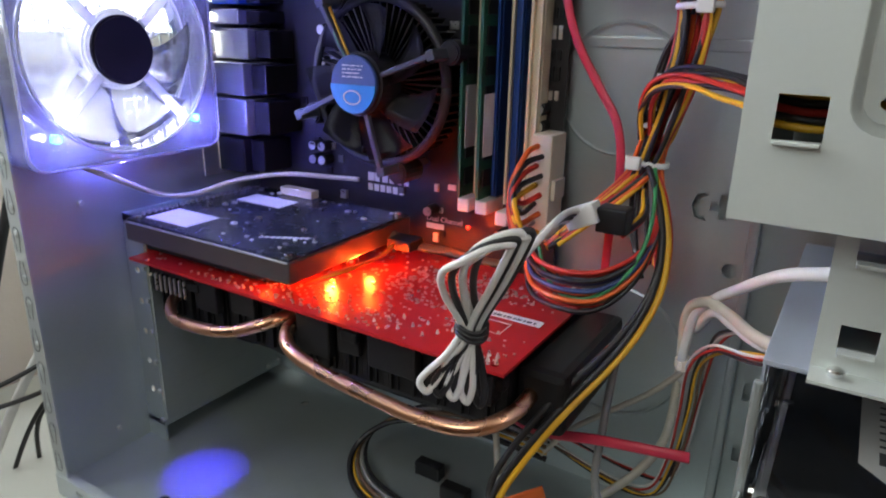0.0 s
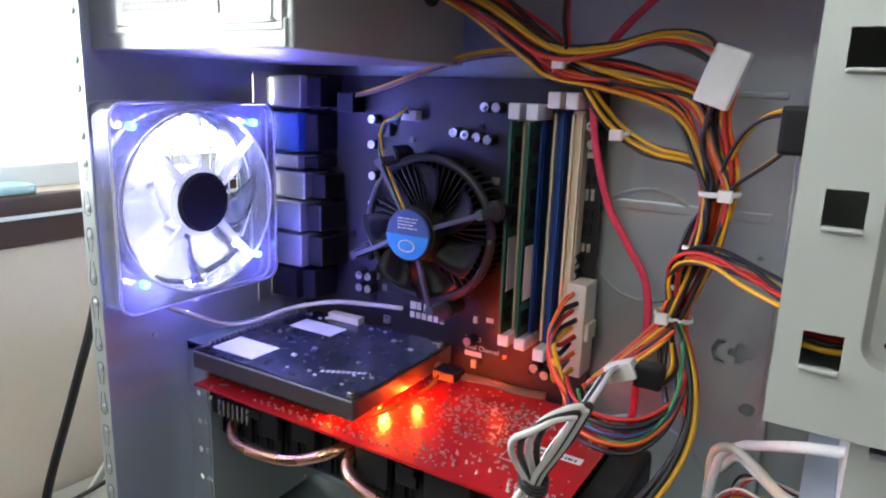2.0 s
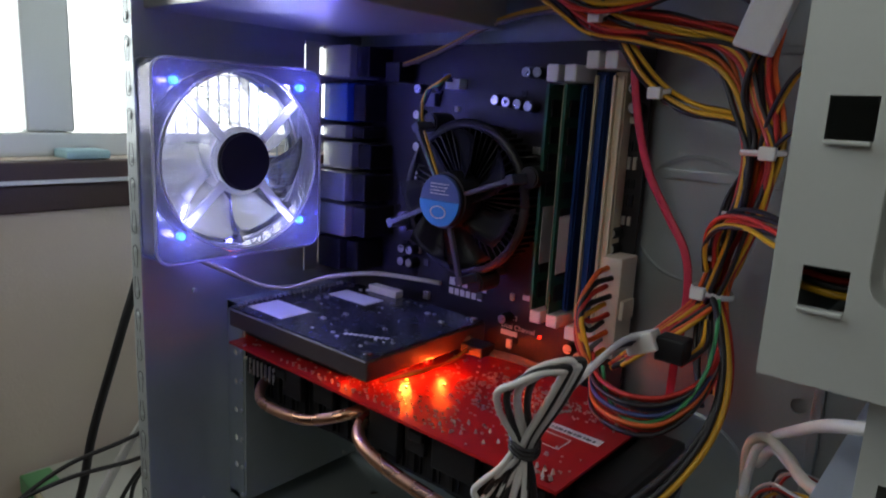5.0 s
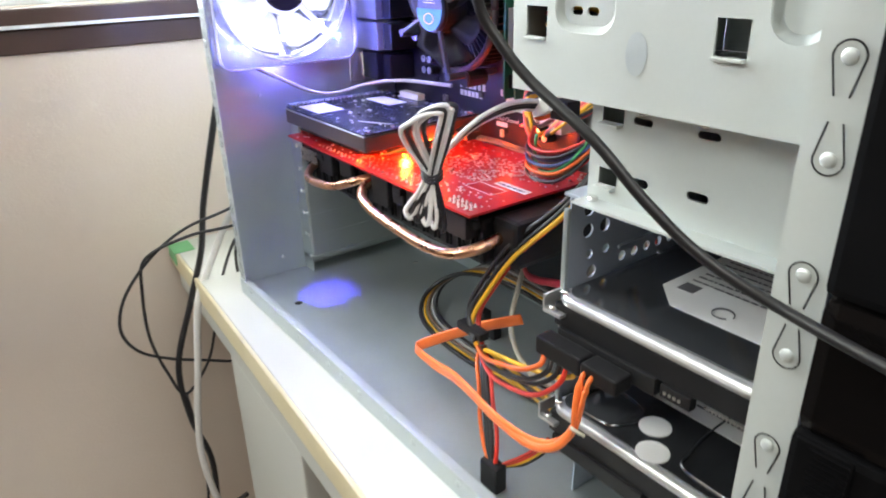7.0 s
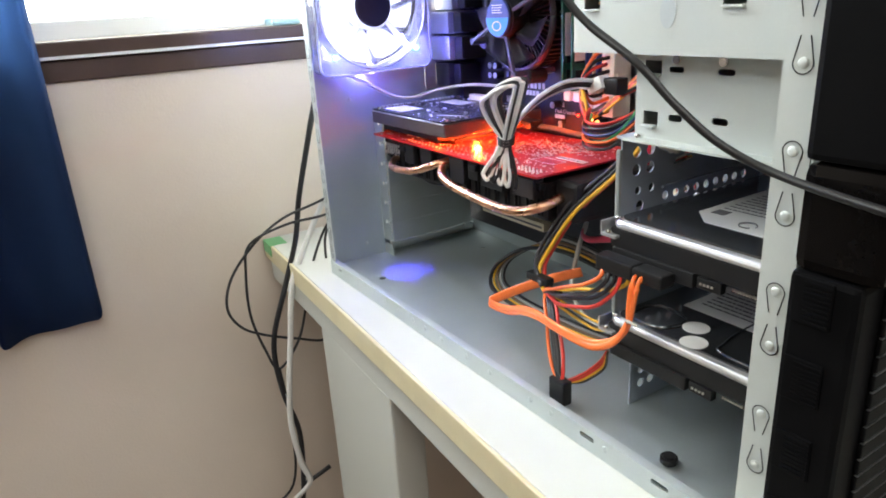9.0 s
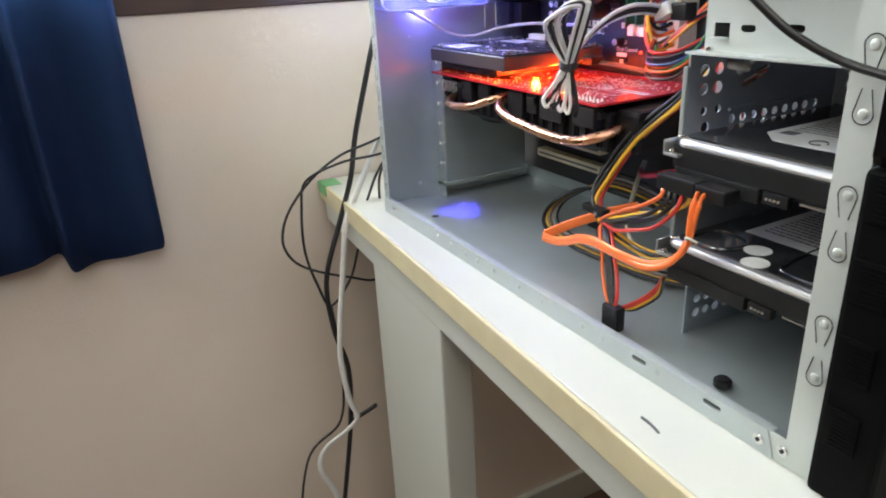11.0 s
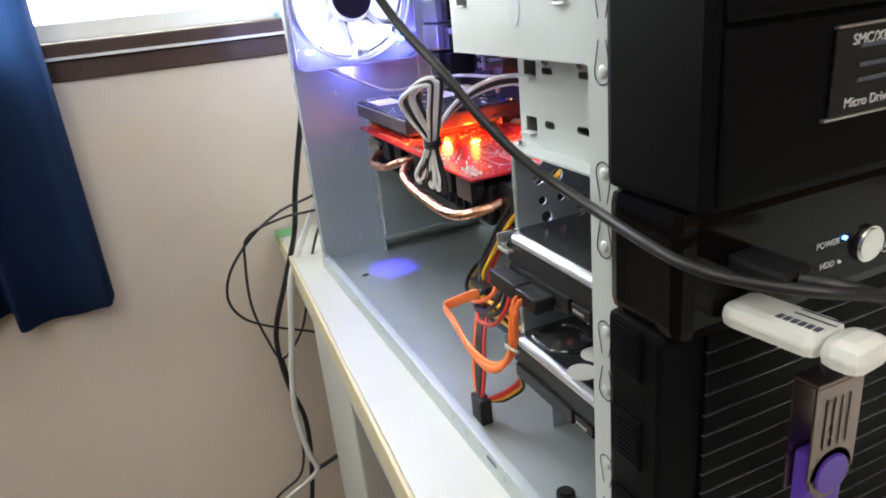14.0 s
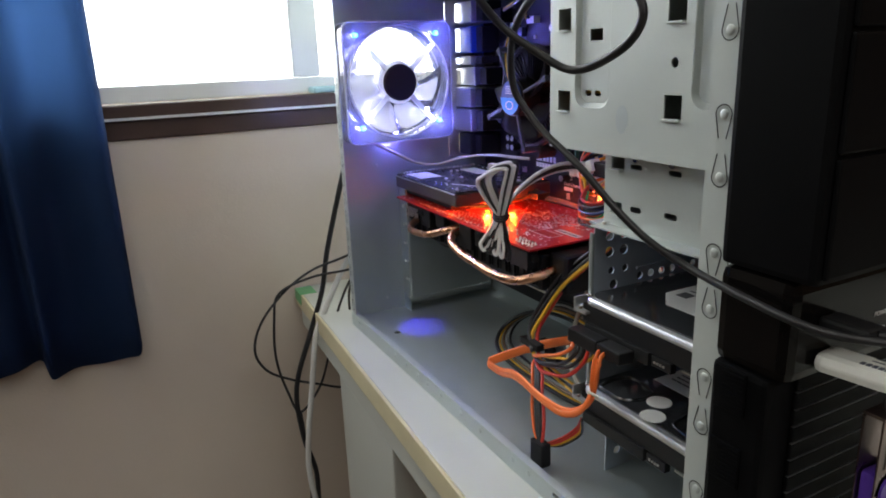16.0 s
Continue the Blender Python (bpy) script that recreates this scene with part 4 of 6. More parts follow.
part("hub", rod(bmesh.new(), (CC[0], 0.134, CC[1]), "y", 0.0175, 0.020, 32, bevel=0.0015), FAN_GREY, cooler)
for a in (0.35, math.pi + 0.42, -math.pi / 2 + 0.30, math.pi / 2 + 0.55):
    m = Matrix.Translation((CC[0], 0, CC[1])) @ Matrix.Rotation(-a, 4, "Y")
    arm = box(0.012, 0.050, 0.1255, 0.1285, -0.0015, 0.0015, 0.0008, m)
    bx(arm, 0.0475, 0.0525, 0.1255, 0.172, -0.003, 0.003, 0.001, m)
    part("frame_arm", arm, FRAME_GREY, cooler, "blue-grey plastic frame arm")
    foot = Vector((CC[0], 0, CC[1])) + Vector((0.053 * math.cos(a), 0.150, 0.053 * math.sin(a)))
    part("push_pin", rod(bmesh.new(), foot, "y", 0.0065, 0.020, 16, bevel=0.001), FAN_GREY, cooler)
st = bmesh.new()
rod(st, (CC[0], 0.1230, CC[1]), "y", 0.0160, 0.0024, 32, bevel=0.0006)
part("sticker_top", st, STICKER_NAVY, cooler, "dark blue sticker half")
hb = plate("y", 0.1210, 0.0006, [(CC[0] + 0.0155 * math.cos(a), CC[1] + 0.0155 * math.sin(a)) for a in [math.pi + math.pi * i / 20 for i in range(21)]])
part("sticker_bottom", hb, STICKER_BLUE, cooler, "bright blue sticker half")
el = plate("y", 0.1204, 0.0004, [(CC[0] + 0.0062 * math.cos(a), CC[1] - 0.0068 + 0.0040 * math.sin(a)) for a in [2 * math.pi * i / 20 for i in range(20)]], [[(CC[0] + 0.0054 * math.cos(a), CC[1] - 0.0068 + 0.0033 * math.sin(a)) for a in [2 * math.pi * i / 20 for i in range(20)]]])
part("oval_mark", el, WHITE_INK, cooler, "plain white oval mark")
bars("sticker_print", WHITE_INK, cooler, Matrix.Translation(Vector((CC[0] - 0.0075, 0.1216, CC[1] + 0.0105))) @ AXES["y"], 4, 8, 0.0007, 0.0020, 0.0145)
lead = thing("cooler_fan_lead", "thin sleeved fan lead of the processor cooler", "cable")
wires(lead, [(0.1340, 0.1235, 0.2540), (0.1270, 0.1250, 0.2640), (0.1180, 0.1290, 0.2745), (0.1050, 0.1380, 0.2870), (0.0960, 0.1480, 0.2985)], ["yellow", "black", "green", "black"], 0.0009, 0.0013, 61)
for i, c in enumerate(("yellow", "green", "black", "blue")):
    cord("wire", [(0.0955, 0.148 + 0.001 * i, 0.298), (0.0965 + 0.0015 * i, 0.152, 0.3070 + 0.001 * i), (0.1085, 0.150, 0.3125 - 0.0018 * i), (0.110 - 0.001 * i, 0.158, 0.3170), (0.1000 + 0.002 * i, 0.1655, 0.3140)], 0.0009, W[c], lead, c + " wire")

# ---- graphics card ----
card = thing("graphics_card", "red graphics card with a black cooler and copper heat pipes", "graphics card", (0.15, 0.11, 0.12))
GZ = 0.1376
part("pcb", plate("z", GZ - 0.0016, 0.0016, [(0.019, 0.0525), (0.272, 0.0500), (0.272, 0.148), (0.262, 0.163), (0.019, 0.163)], [circle(0.265, 0.0555, 0.0016, 10), circle(0.240, 0.058, 0.0012, 10), circle(0.2655, 0.142, 0.0016, 10)]), CARD, card)
rnd = random.Random(5)
sol = bmesh.new()
n_pin = 0
while n_pin < 700:
    x, y = rnd.uniform(0.03, 0.268), rnd.uniform(0.054, 0.158)
    dense = (0.205 - x) ** 2 / 0.0016 + (0.118 - y) ** 2 / 0.0007 < 1
    if not dense and rnd.random() > 0.18:
        continue
    if 0.228 < x < 0.268 and 0.085 < y < 0.118:
        continue
    s, h = rnd.uniform(0.0003, 0.0008), rnd.uniform(0.0003, 0.0009)
    bx(sol, x - s, x + s * rnd.uniform(1, 2.2), y - s, y + s, GZ, GZ + h)
    n_pin += 1
for i in range(46):
    bx(sol, 0.070 + 0.0030 * i, 0.0710 + 0.0030 * i, 0.0560 + 0.0022 * (i % 2), 0.0572 + 0.0022 * (i % 2), GZ, GZ + 0.0008)
    bx(sol, 0.120 + 0.0028 * i * 0.7, 0.1208 + 0.0028 * i * 0.7, 0.0660 + 0.003 * (i % 3), 0.0668 + 0.003 * (i % 3), GZ, GZ + 0.0006)
tagged(part("solder_joints", sol, SOLDER, card, "scattered solder joints and tiny parts"), kind="stuff")
for i in range(12):
    x, y = 0.2440 + 0.0042 * (i % 6), 0.0570 + 0.0050 * (i // 6)
    part("solder_peak", rod(bmesh.new(), (x - 0.002 * (i // 6), y, GZ + 0.0012), "z", 0.0012, 0.0026, 8, 0.0004), SOLDER, card)
for i in range(9):
    x = 0.196 + 0.0058 * i * 0.8
    part("solder_peak", rod(bmesh.new(), (x, 0.062 + 0.006 * (i % 3), GZ + 0.0010), "z", 0.0010, 0.0020, 8, 0.0004), SOLDER, card)
lab = part("card_label", box(0.236, 0.2655, 0.1000, 0.1065, GZ + 0.0001, GZ + 0.0004, 0, None), PAPER, card, "white bar label")
lm = bmesh.new()
for i in range(14):
    bx(lm, 0.238 + 0.0018 * i, 0.2388 + 0.0018 * i + 0.0004 * (i % 3), 0.1012, 0.1036, GZ + 0.00042, GZ + 0.0005)
part("label_print", lm, INK, lab)
ln = bmesh.new()
for a in ((0.2260, 0.2530, 0.0830, 0.0835), (0.2260, 0.2530, 0.0955, 0.0960), (0.2260, 0.2265, 0.0836, 0.0954), (0.2525, 0.2530, 0.0836, 0.0954)):
    bx(ln, *a, GZ, GZ + 0.0002)
part("printed_box", ln, WHITE_INK, card, "thin white printed box")
part("bracket", plate("x", 0.0175, 0.0012, rect(0.0650, 0.166, 0.1235, 0.1530)), CHROME, card)
body = bmesh.new()
bx(body, 0.030, 0.268, 0.064, 0.152, 0.100, 0.1300, 0.003)
part("cooler_shroud", body, BLACK, card, "black plastic cooler shroud")
part("shroud_end", box(0.2685, 0.292, 0.070, 0.150, 0.102, 0.1325, 0.004), BLACK, card)
for i in range(70):
    sf = bmesh.new()
    x = 0.034 + 0.0033 * i
    bx(sf, x, x + 0.0009, 0.0615 + 0.0012 * (i % 4), 0.0638, 0.104, 0.1270)
    part("cooler_fin", sf, DRIVE_BODY, card)
for x in (0.095, 0.205):
    fanp = part("card_fan", rod(bmesh.new(), (x, 0.107, 0.0985), "z", 0.040, 0.0030, 32, bevel=0.001), BLACK, card)
for i in range(7):
    x = 0.040 + 0.0042 * i
    part("connector_pin", box(x, x + 0.0012, 0.0535, 0.0548, 0.121, 0.1315, 0.0003), SOLDER, card)
part("port_housing", box(0.0192, 0.038, 0.066, 0.098, 0.112, 0.1345, 0.001), BLACK, card)
for x, w in ((0.064, 0.012), (0.180, 0.010), (0.262, 0.008)):
    part("coil", box(x, x + w, 0.055, 0.0605, 0.126, 0.1315, 0.001), BLACK, card)
part("heat_pipe", tube(bmesh.new(), [(0.046, 0.075, 0.117), (0.047, 0.060, 0.1145), (0.062, 0.0475, 0.1115), (0.085, 0.0440, 0.1125), (0.112, 0.0445, 0.1165), (0.132, 0.052, 0.1235), (0.140, 0.068, 0.127)], 0.0034, 14), COPPER, card, "bent copper heat pipe", True)
part("heat_pipe", tube(bmesh.new(), [(0.146, 0.070, 0.1265), (0.147, 0.054, 0.1240), (0.156, 0.0445, 0.1200), (0.176, 0.0405, 0.1160), (0.205, 0.0395, 0.1130), (0.236, 0.0400, 0.1105), (0.258, 0.0430, 0.1110), (0.271, 0.052, 0.1145), (0.276, 0.068, 0.1190), (0.272, 0.085, 0.121)], 0.0037, 14), COPPER, card, "bent copper heat pipe", True)
for x, y, m in ((0.1405, 0.0915, LED_ORANGE), (0.1455, 0.0905, LED_ORANGE), (0.125, 0.118, LED_RED), (0.134, 0.121, LED_RED)):
    part("card_diode", box(x - 0.0011, x + 0.0011, y - 0.0008, y + 0.0008, GZ + 0.0001, GZ + 0.0014, 0.0003), m, card, "lit diode")
for k, (x0, x1, z0, z1) in enumerate(((0.150, 0.172, 0.112, 0.1335), (0.176, 0.190, 0.118, 0.1335), (0.196, 0.224, 0.116, 0.1335), (0.100, 0.118, 0.120, 0.1335), (0.072, 0.090, 0.116, 0.1335))):
    part("component_block", box(x0, x1, 0.0560 + 0.0015 * (k % 2), 0.0612, z0, z1, 0.001), BLACK, card)
part("power_socket", box(0.242, 0.266, 0.052, 0.062, 0.119, 0.1340, 0.0008), BLACK, card)

# ---- bare drive lying on the card ----
DRIVE_UP = 0.0022
drive = thing("bare_drive", "bare disk drive lying board side up on the graphics card", "disk drive", (0.09, 0.105, GZ))
shell = bmesh.new()
bx(shell, 0.0205, 0.1525, 0.0500, 0.1560, 0.1462, 0.1582, 0.0012)
part("drive_shell", shell, DRIVE_SHELL, drive, "bright metal drive shell")
part("shell_edge", box(0.0215, 0.1515, 0.0494, 0.0500, 0.1574, 0.1584, 0.0002), ALU, drive, "thin bright shell edge")
# added block: carries the shell and keeps red light off the rear panel
part("added_drive_support", box(0.024, 0.125, 0.060, 0.150, GZ + 0.001, 0.1461, 0.001), DRIVE_BODY, drive)
part("drive_board", box(0.0215, 0.1515, 0.0510, 0.1550, 0.1583, 0.1596), DRIVE_BOARD, drive, "dark circuit board")
for x0, x1, y0, y1 in ((0.030, 0.066, 0.058, 0.082), (0.040, 0.078, 0.118, 0.136)):
    l = part("drive_label", box(x0, x1, y0, y1, 0.1597, 0.1600), PAPER, drive, "white printed label")
for x, y in ((0.147, 0.0555), (0.147, 0.150), (0.026, 0.0555), (0.026, 0.150)):
    part("screw", rod(bmesh.new(), (x, y, 0.1604), "z", 0.0027, 0.0016, 12, bevel=0.0004), CHROME, drive)
part("board_connector", box(0.052, 0.080, 0.146, 0.1535, 0.1597, 0.1650, 0.0006), CREAM, drive, "pale board connector")
rnd = random.Random(9)
for i in range(46):
    x, y = rnd.uniform(0.03, 0.148), rnd.uniform(0.056, 0.150)
    if 0.028 < x < 0.08 and (0.056 < y < 0.084 or 0.116 < y < 0.14):
        continue
    w = rnd.uniform(0.0006, 0.0022)
    part("board_part", box(x, x + w * 1.6, y, y + w, 0.1597, 0.1597 + w * 0.5), rnd.choice((SOLDER, SOLDER, INK, WHITE_INK)), drive)
for i in range(22):
    part("board_pin", box(0.0225, 0.0250, 0.060 + 0.004 * i, 0.0615 + 0.004 * i, 0.1597, 0.1615), SOLDER, drive)
lp = bmesh.new()
for i in range(9):
    bx(lp, 0.112 + 0.0028 * i, 0.1142 + 0.0028 * i, 0.0685 + 0.0015 * i, 0.0715 + 0.0015 * i, 0.1597, 0.1599)
part("board_print", lp, WHITE_INK, drive)

drive.location += Vector((-0.002, 0.003, DRIVE_UP))

# ---- case fan ----
FY, FZc, FR = FC[0], FC[1], 0.0595
fan = thing("case_fan", "clear plastic case fan lit by blue diodes", "fan", (0.015, FY, FZc))


def fan_plate(x, thick):
    r = 0.009
    out = []
    for sx, sy, a0 in ((1, 1, 0), (-1, 1, 1), (-1, -1, 2), (1, -1, 3)):
        for i in range(6):
            a = math.pi / 2 * (a0 + i / 5)
            out.append((FY + sx * (FR - r) + r * math.cos(a), FZc + sy * (FR - r) + r * math.sin(a)))
    return plate("x", x, thick, out, [circle(FY, FZc, 0.0552, 40)])




def fan_outline(r=0.009, grow=0.0):
    out = []
    for sx, sy, a0 in ((1, 1, 0), (-1, 1, 1), (-1, -1, 2), (1, -1, 3)):
        for i in range(6):
            a = math.pi / 2 * (a0 + i / 5)
            out.append((FY + sx * (FR - r) + (r + grow) * math.cos(a), FZc + sy * (FR - r) + (r + grow) * math.sin(a)))
    return out


part("fan_frame", fan_plate(0.0040, 0.0035), CLEAR_FAN, fan, "clear square frame")
part("fan_frame", fan_plate(0.0250, 0.0035), CLEAR_FAN, fan, "clear square frame")
part("frame_wall", plate("x", 0.0076, 0.0173, fan_outline(), [fan_outline(grow=-0.0016)]), CLEAR_FAN, fan, "clear outer wall of the frame")
# glow along the clear edges, put in as added milky tubes
for x in (0.0048, 0.0284):
    part("frame_rim", tube(bmesh.new(), [(x, y, z) for y, z in fan_outline() + fan_outline()[:1]], 0.0009, 6, 1.0, 1), MILKY, fan, "milky rim for the glow along the frame edge", True)
for x in (0.0090, 0.0284):
    part("duct_rim", tube(bmesh.new(), [(x, FY + 0.0555 * math.cos(a), FZc + 0.0555 * math.sin(a)) for a in [2 * math.pi * i / 48 for i in range(49)]], 0.0008, 6, 1.0, 1), MILKY, fan, "milky ring for the glow along the duct edge", True)
duct = bmesh.new()
for a, b in ((0.0552, 0.0),):
    ring0, ring1 = [], []
    for i in range(48):
        t = 2 * math.pi * i / 48
        ring0.append(duct.verts.new((0.0076, FY + 0.0556 * math.cos(t), FZc + 0.0556 * math.sin(t))))
        ring1.append(duct.verts.new((0.0249, FY + 0.0556 * math.cos(t), FZc + 0.0556 * math.sin(t))))
    for i in range(48):
        duct.faces.new((ring0[i], ring0[(i + 1) % 48], ring1[(i + 1) % 48], ring1[i]))
bmesh.ops.solidify(duct, geom=list(duct.faces), thickness=0.0012)
part("fan_duct", duct, CLEAR_FAN, fan, "clear round duct", True)
part("fan_hub", rod(bmesh.new(), (0.0152, FY, FZc), "x", 0.0215, 0.0200, 36, bevel=0.0015), MILKY, fan, "milky hub")
part("hub_sticker", rod(bmesh.new(), (0.0272, FY, FZc), "x", 0.0184, 0.0040, 40, bevel=0.0012), BLACK, fan, "round black hub sticker")
for i in range(7):
    bl = bmesh.new()
    vs = []
    for j in range(7):
        r = 0.0200 + 0.0335 * j / 6
        for k in range(5):
            a = 2 * math.pi * i / 7 + 0.86 * (k / 4) + 0.34 * (j / 6)
            vs.append(bl.verts.new((0.0075 + 0.0125 * k / 4, FY + r * math.cos(a), FZc + r * math.sin(a))))
    for j in range(6):
        for k in range(4):
            bl.faces.new((vs[j * 5 + k], vs[j * 5 + k + 1], vs[j * 5 + 6 + k], vs[j * 5 + 5 + k]))
    bmesh.ops.solidify(bl, geom=list(bl.faces), thickness=0.0012)
    part("fan_blade", bl, CLEAR_BLADE, fan, "clear curved blade", True)
for a in (0.75, 2.35, 3.90, 5.45):
    m = Matrix.Translation((0.0262, FY, FZc)) @ Matrix.Rotation(a, 4, "X")
    part("fan_strut", box(-0.0015, 0.0015, 0.0195, 0.0560, -0.0026, 0.0026, 0.0007, m), MILKY, fan, "clear strut")
for fy, fz in ((0.0165, 0.2135), (0.1035, 0.2160), (0.1030, 0.3045), (0.0145, 0.3040)):
    part("diode", rod(bmesh.new(), (0.0262, fy, fz), "x", 0.0023, 0.0052, 12, bevel=0.0008), LED_BLUE, fan, "lit blue diode")
for sy in (-1, 1):
    for sz in (-1, 1):
        part("screw_post", rod(bmesh.new(), (0.0163, FY + sy * 0.0515, FZc + sz * 0.0515), "x", 0.0042, 0.0165, 14), CLEAR_FAN, fan)
lead = thing("case_fan_lead", "thin brown and clear fan lead", "cable")
cord("lead", [(0.020, 0.030, 0.1970), (0.022, 0.050, 0.186), (0.020, 0.078, 0.1715), (0.024, 0.100, 0.1680), (0.038, 0.122, 0.1745), (0.058, 0.145, 0.1775), (0.085, 0.160, 0.1765), (0.105, 0.1655, 0.1765)], 0.0016, W["cream"], lead, "pale sleeve")

# ---- hard drives ----


def hard_drive(z0, name_label, second):
    hd = thing("hard_drive", name_label, "hard drive", (0.421, 0.09, z0), "hard drives in the cage")
    x0, x1, y0, y1 = 0.3705, 0.4722, 0.0205, 0.1635
    part("drive_body", box(x0, x1, y0 + 0.0006, y1, z0 + 0.0080, z0 + 0.0197, 0.001), DRIVE_BODY, hd, "black cast body")
    rim = bmesh.new()
    levels = [(0.0004, 0.0198), (0.0, 0.0203), (0.0, 0.0216), (0.0005, 0.0228), (0.0014, 0.0238), (0.0026, 0.0243), (0.0036, 0.0245)]
    rings = [[rim.verts.new((x, y, z0 + h)) for x, y in soft_rect(x0 + d, x1 - d, y0 + d, y1 - d, 0.0085 - d)] for d, h in levels]
    for r0, r1 in zip(rings, rings[1:]):
        for k in range(len(r0)):
            rim.faces.new((r0[k], r0[(k + 1) % len(r0)], r1[(k + 1) % len(r0)], r1[k]))
    rim.faces.new(rings[0])
    rim.faces.new(rings[-1][::-1])
    part("top_rim", rim, ALU, hd, "bright aluminium rim")
    part("lid", plate("z", z0 + 0.0246, 0.0010, soft_rect(x0 + 0.0036, x1 - 0.0036, y0 + 0.0036, y1 - 0.0036, 0.006)), DRIVE_TOP, hd, "glossy black lid")
    part("circuit_board", box(x0 + 0.003, x1 - 0.003, y0 + 0.004, y1 - 0.03, z0 + 0.0058, z0 + 0.0079), DRIVE_BOARD, hd)
    part("connector_strip", box(x0 + 0.004, x0 + 0.058, y0 - 0.0010, y0 + 0.005, z0 + 0.0005, z0 + 0.0085, 0.0006), BLACK, hd)
    for k in range(4):
        part("jumper_pin", box(x0 + 0.062 + 0.0022 * k, x0 + 0.0632 + 0.0022 * k, y0 - 0.0010, y0 + 0.002, z0 + 0.004, z0 + 0.0052), SOLDER, hd)
    part("jumper_block", box(x0 + 0.060, x0 + 0.074, y0 - 0.0004, y0 + 0.004, z0 + 0.0018, z0 + 0.0078, 0.0005), BLACK, hd)
    for k in range(12):
        part("test_pad", box(x0 + 0.078 + 0.0015 * k, x0 + 0.0788 + 0.0015 * k, y0 + 0.0028, y0 + 0.0036, z0 + 0.0045, z0 + 0.0057), SOLDER, hd)
    for x in (x0 + 0.0035, x1 - 0.0035):
        for y in (y0 + 0.0035, y1 - 0.0035, (y0 + y1) / 2):
            part("screw", rod(bmesh.new(), (x, y, z0 + 0.0252), "z", 0.0022, 0.0014, 10, bevel=0.0004), CHROME, hd)
    part("corner_bracket", box(x0 - 0.0042, x0 + 0.0070, y0 - 0.0030, y0 + 0.0030, z0 + 0.0142, z0 + 0.0160, 0.0004), ALU, hd, "bright folded mounting bracket")
    part("bracket_tab", box(x0 - 0.0042, x0 - 0.0032, y0 - 0.0030, y0 + 0.0080, z0 + 0.0161, z0 + 0.0230, 0.0003), ALU, hd)
    part("bracket_screw", rod(bmesh.new(), (x0 + 0.0005, y0 - 0.0006, z0 + 0.0172), "z", 0.0022, 0.0022, 12, bevel=0.0005), CHROME, hd)
    for y in (0.050, 0.120):
        part("mount_screw", rod(bmesh.new(), (x0 - 0.0012, y, z0 + 0.010), "x", 0.0025, 0.0022, 10), CHROME, hd)
    if second:
        for x, y in ((0.4155, 0.0435), (0.4255, 0.0285)):
            part("round_sticker", rod(bmesh.new(), (x, y, z0 + 0.0258), "z", 0.0074, 0.0003, 28), PAPER, hd, "round silver-white sticker")
        pr = bmesh.new()
        tube(pr, [(0.380, 0.030, z0 + 0.0257), (0.383, 0.0265, z0 + 0.0257), (0.398, 0.0265, z0 + 0.0257), (0.404, 0.030, z0 + 0.0257), (0.408, 0.040, z0 + 0.0257), (0.403, 0.050, z0 + 0.0257), (0.386, 0.052, z0 + 0.0257), (0.379, 0.044, z0 + 0.0257), (0.380, 0.030, z0 + 0.0257)], 0.0012, 8, 0.5)
        part("pressed_groove", pr, DRIVE_TOP, hd, "", True)
        pr = bmesh.new()
        tube(pr, [(0.433, 0.120, z0 + 0.0257), (0.433, 0.062, z0 + 0.0257), (0.436, 0.040, z0 + 0.0257), (0.440, 0.030, z0 + 0.0257), (0.462, 0.028, z0 + 0.0257)], 0.0012, 8, 0.5)
        part("pressed_groove", pr, DRIVE_TOP, hd, "", True)
        lab = part("drive_label", plate("z", z0 + 0.0257, 0.0002, rect(0.392, 0.462, 0.062, 0.145)), PAPER, hd, "white drive label with fine print")
        bars("label_print", INK, lab, Matrix.Translation((0.398, 0.140, z0 + 0.0260)), 16, 21, 0.0014, 0.0045, 0.056)
    else:
        o = [(0.398, 0.062), (0.412, 0.048), (0.462, 0.048), (0.462, 0.140), (0.398, 0.140)]
        lab = part("drive_label", plate("z", z0 + 0.0257, 0.0002, o), PAPER, hd, "white drive label with fine print")
        bars("label_print", INK, lab, Matrix.Translation((0.404, 0.132, z0 + 0.0260)), 12, 23, 0.0013, 0.0050, 0.050)
        part("bar_code", box(0.404, 0.412, 0.064, 0.072, z0 + 0.0260, z0 + 0.0262), INK, lab)
        ri = bmesh.new()
        tube(ri, [(0.431 + 0.0045 * math.cos(a), 0.058 + 0.0045 * math.sin(a), z0 + 0.0261) for a in [6.28 * i / 16 for i in range(15)]], 0.0006, 5, 0.4, 2)
        part("ring_mark", ri, INK, lab)
    return hd


hard_drive(0.1125, "black hard drive with a white label in the steel cage", False)
hard_drive(0.0525, "black hard drive with two round silver stickers in the cage", True)
part("floor_foot", rod(bmesh.new(), (0.4225, 0.0185, 0.0060), "z", 0.0050, 0.0060, 16, bevel=0.0014), BLACK, case, "black rubber foot plug")
part("floor_foot", rod(bmesh.new(), (0.0665, 0.0240, 0.0012), "z", 0.0042, 0.0020, 14), BLACK, case)


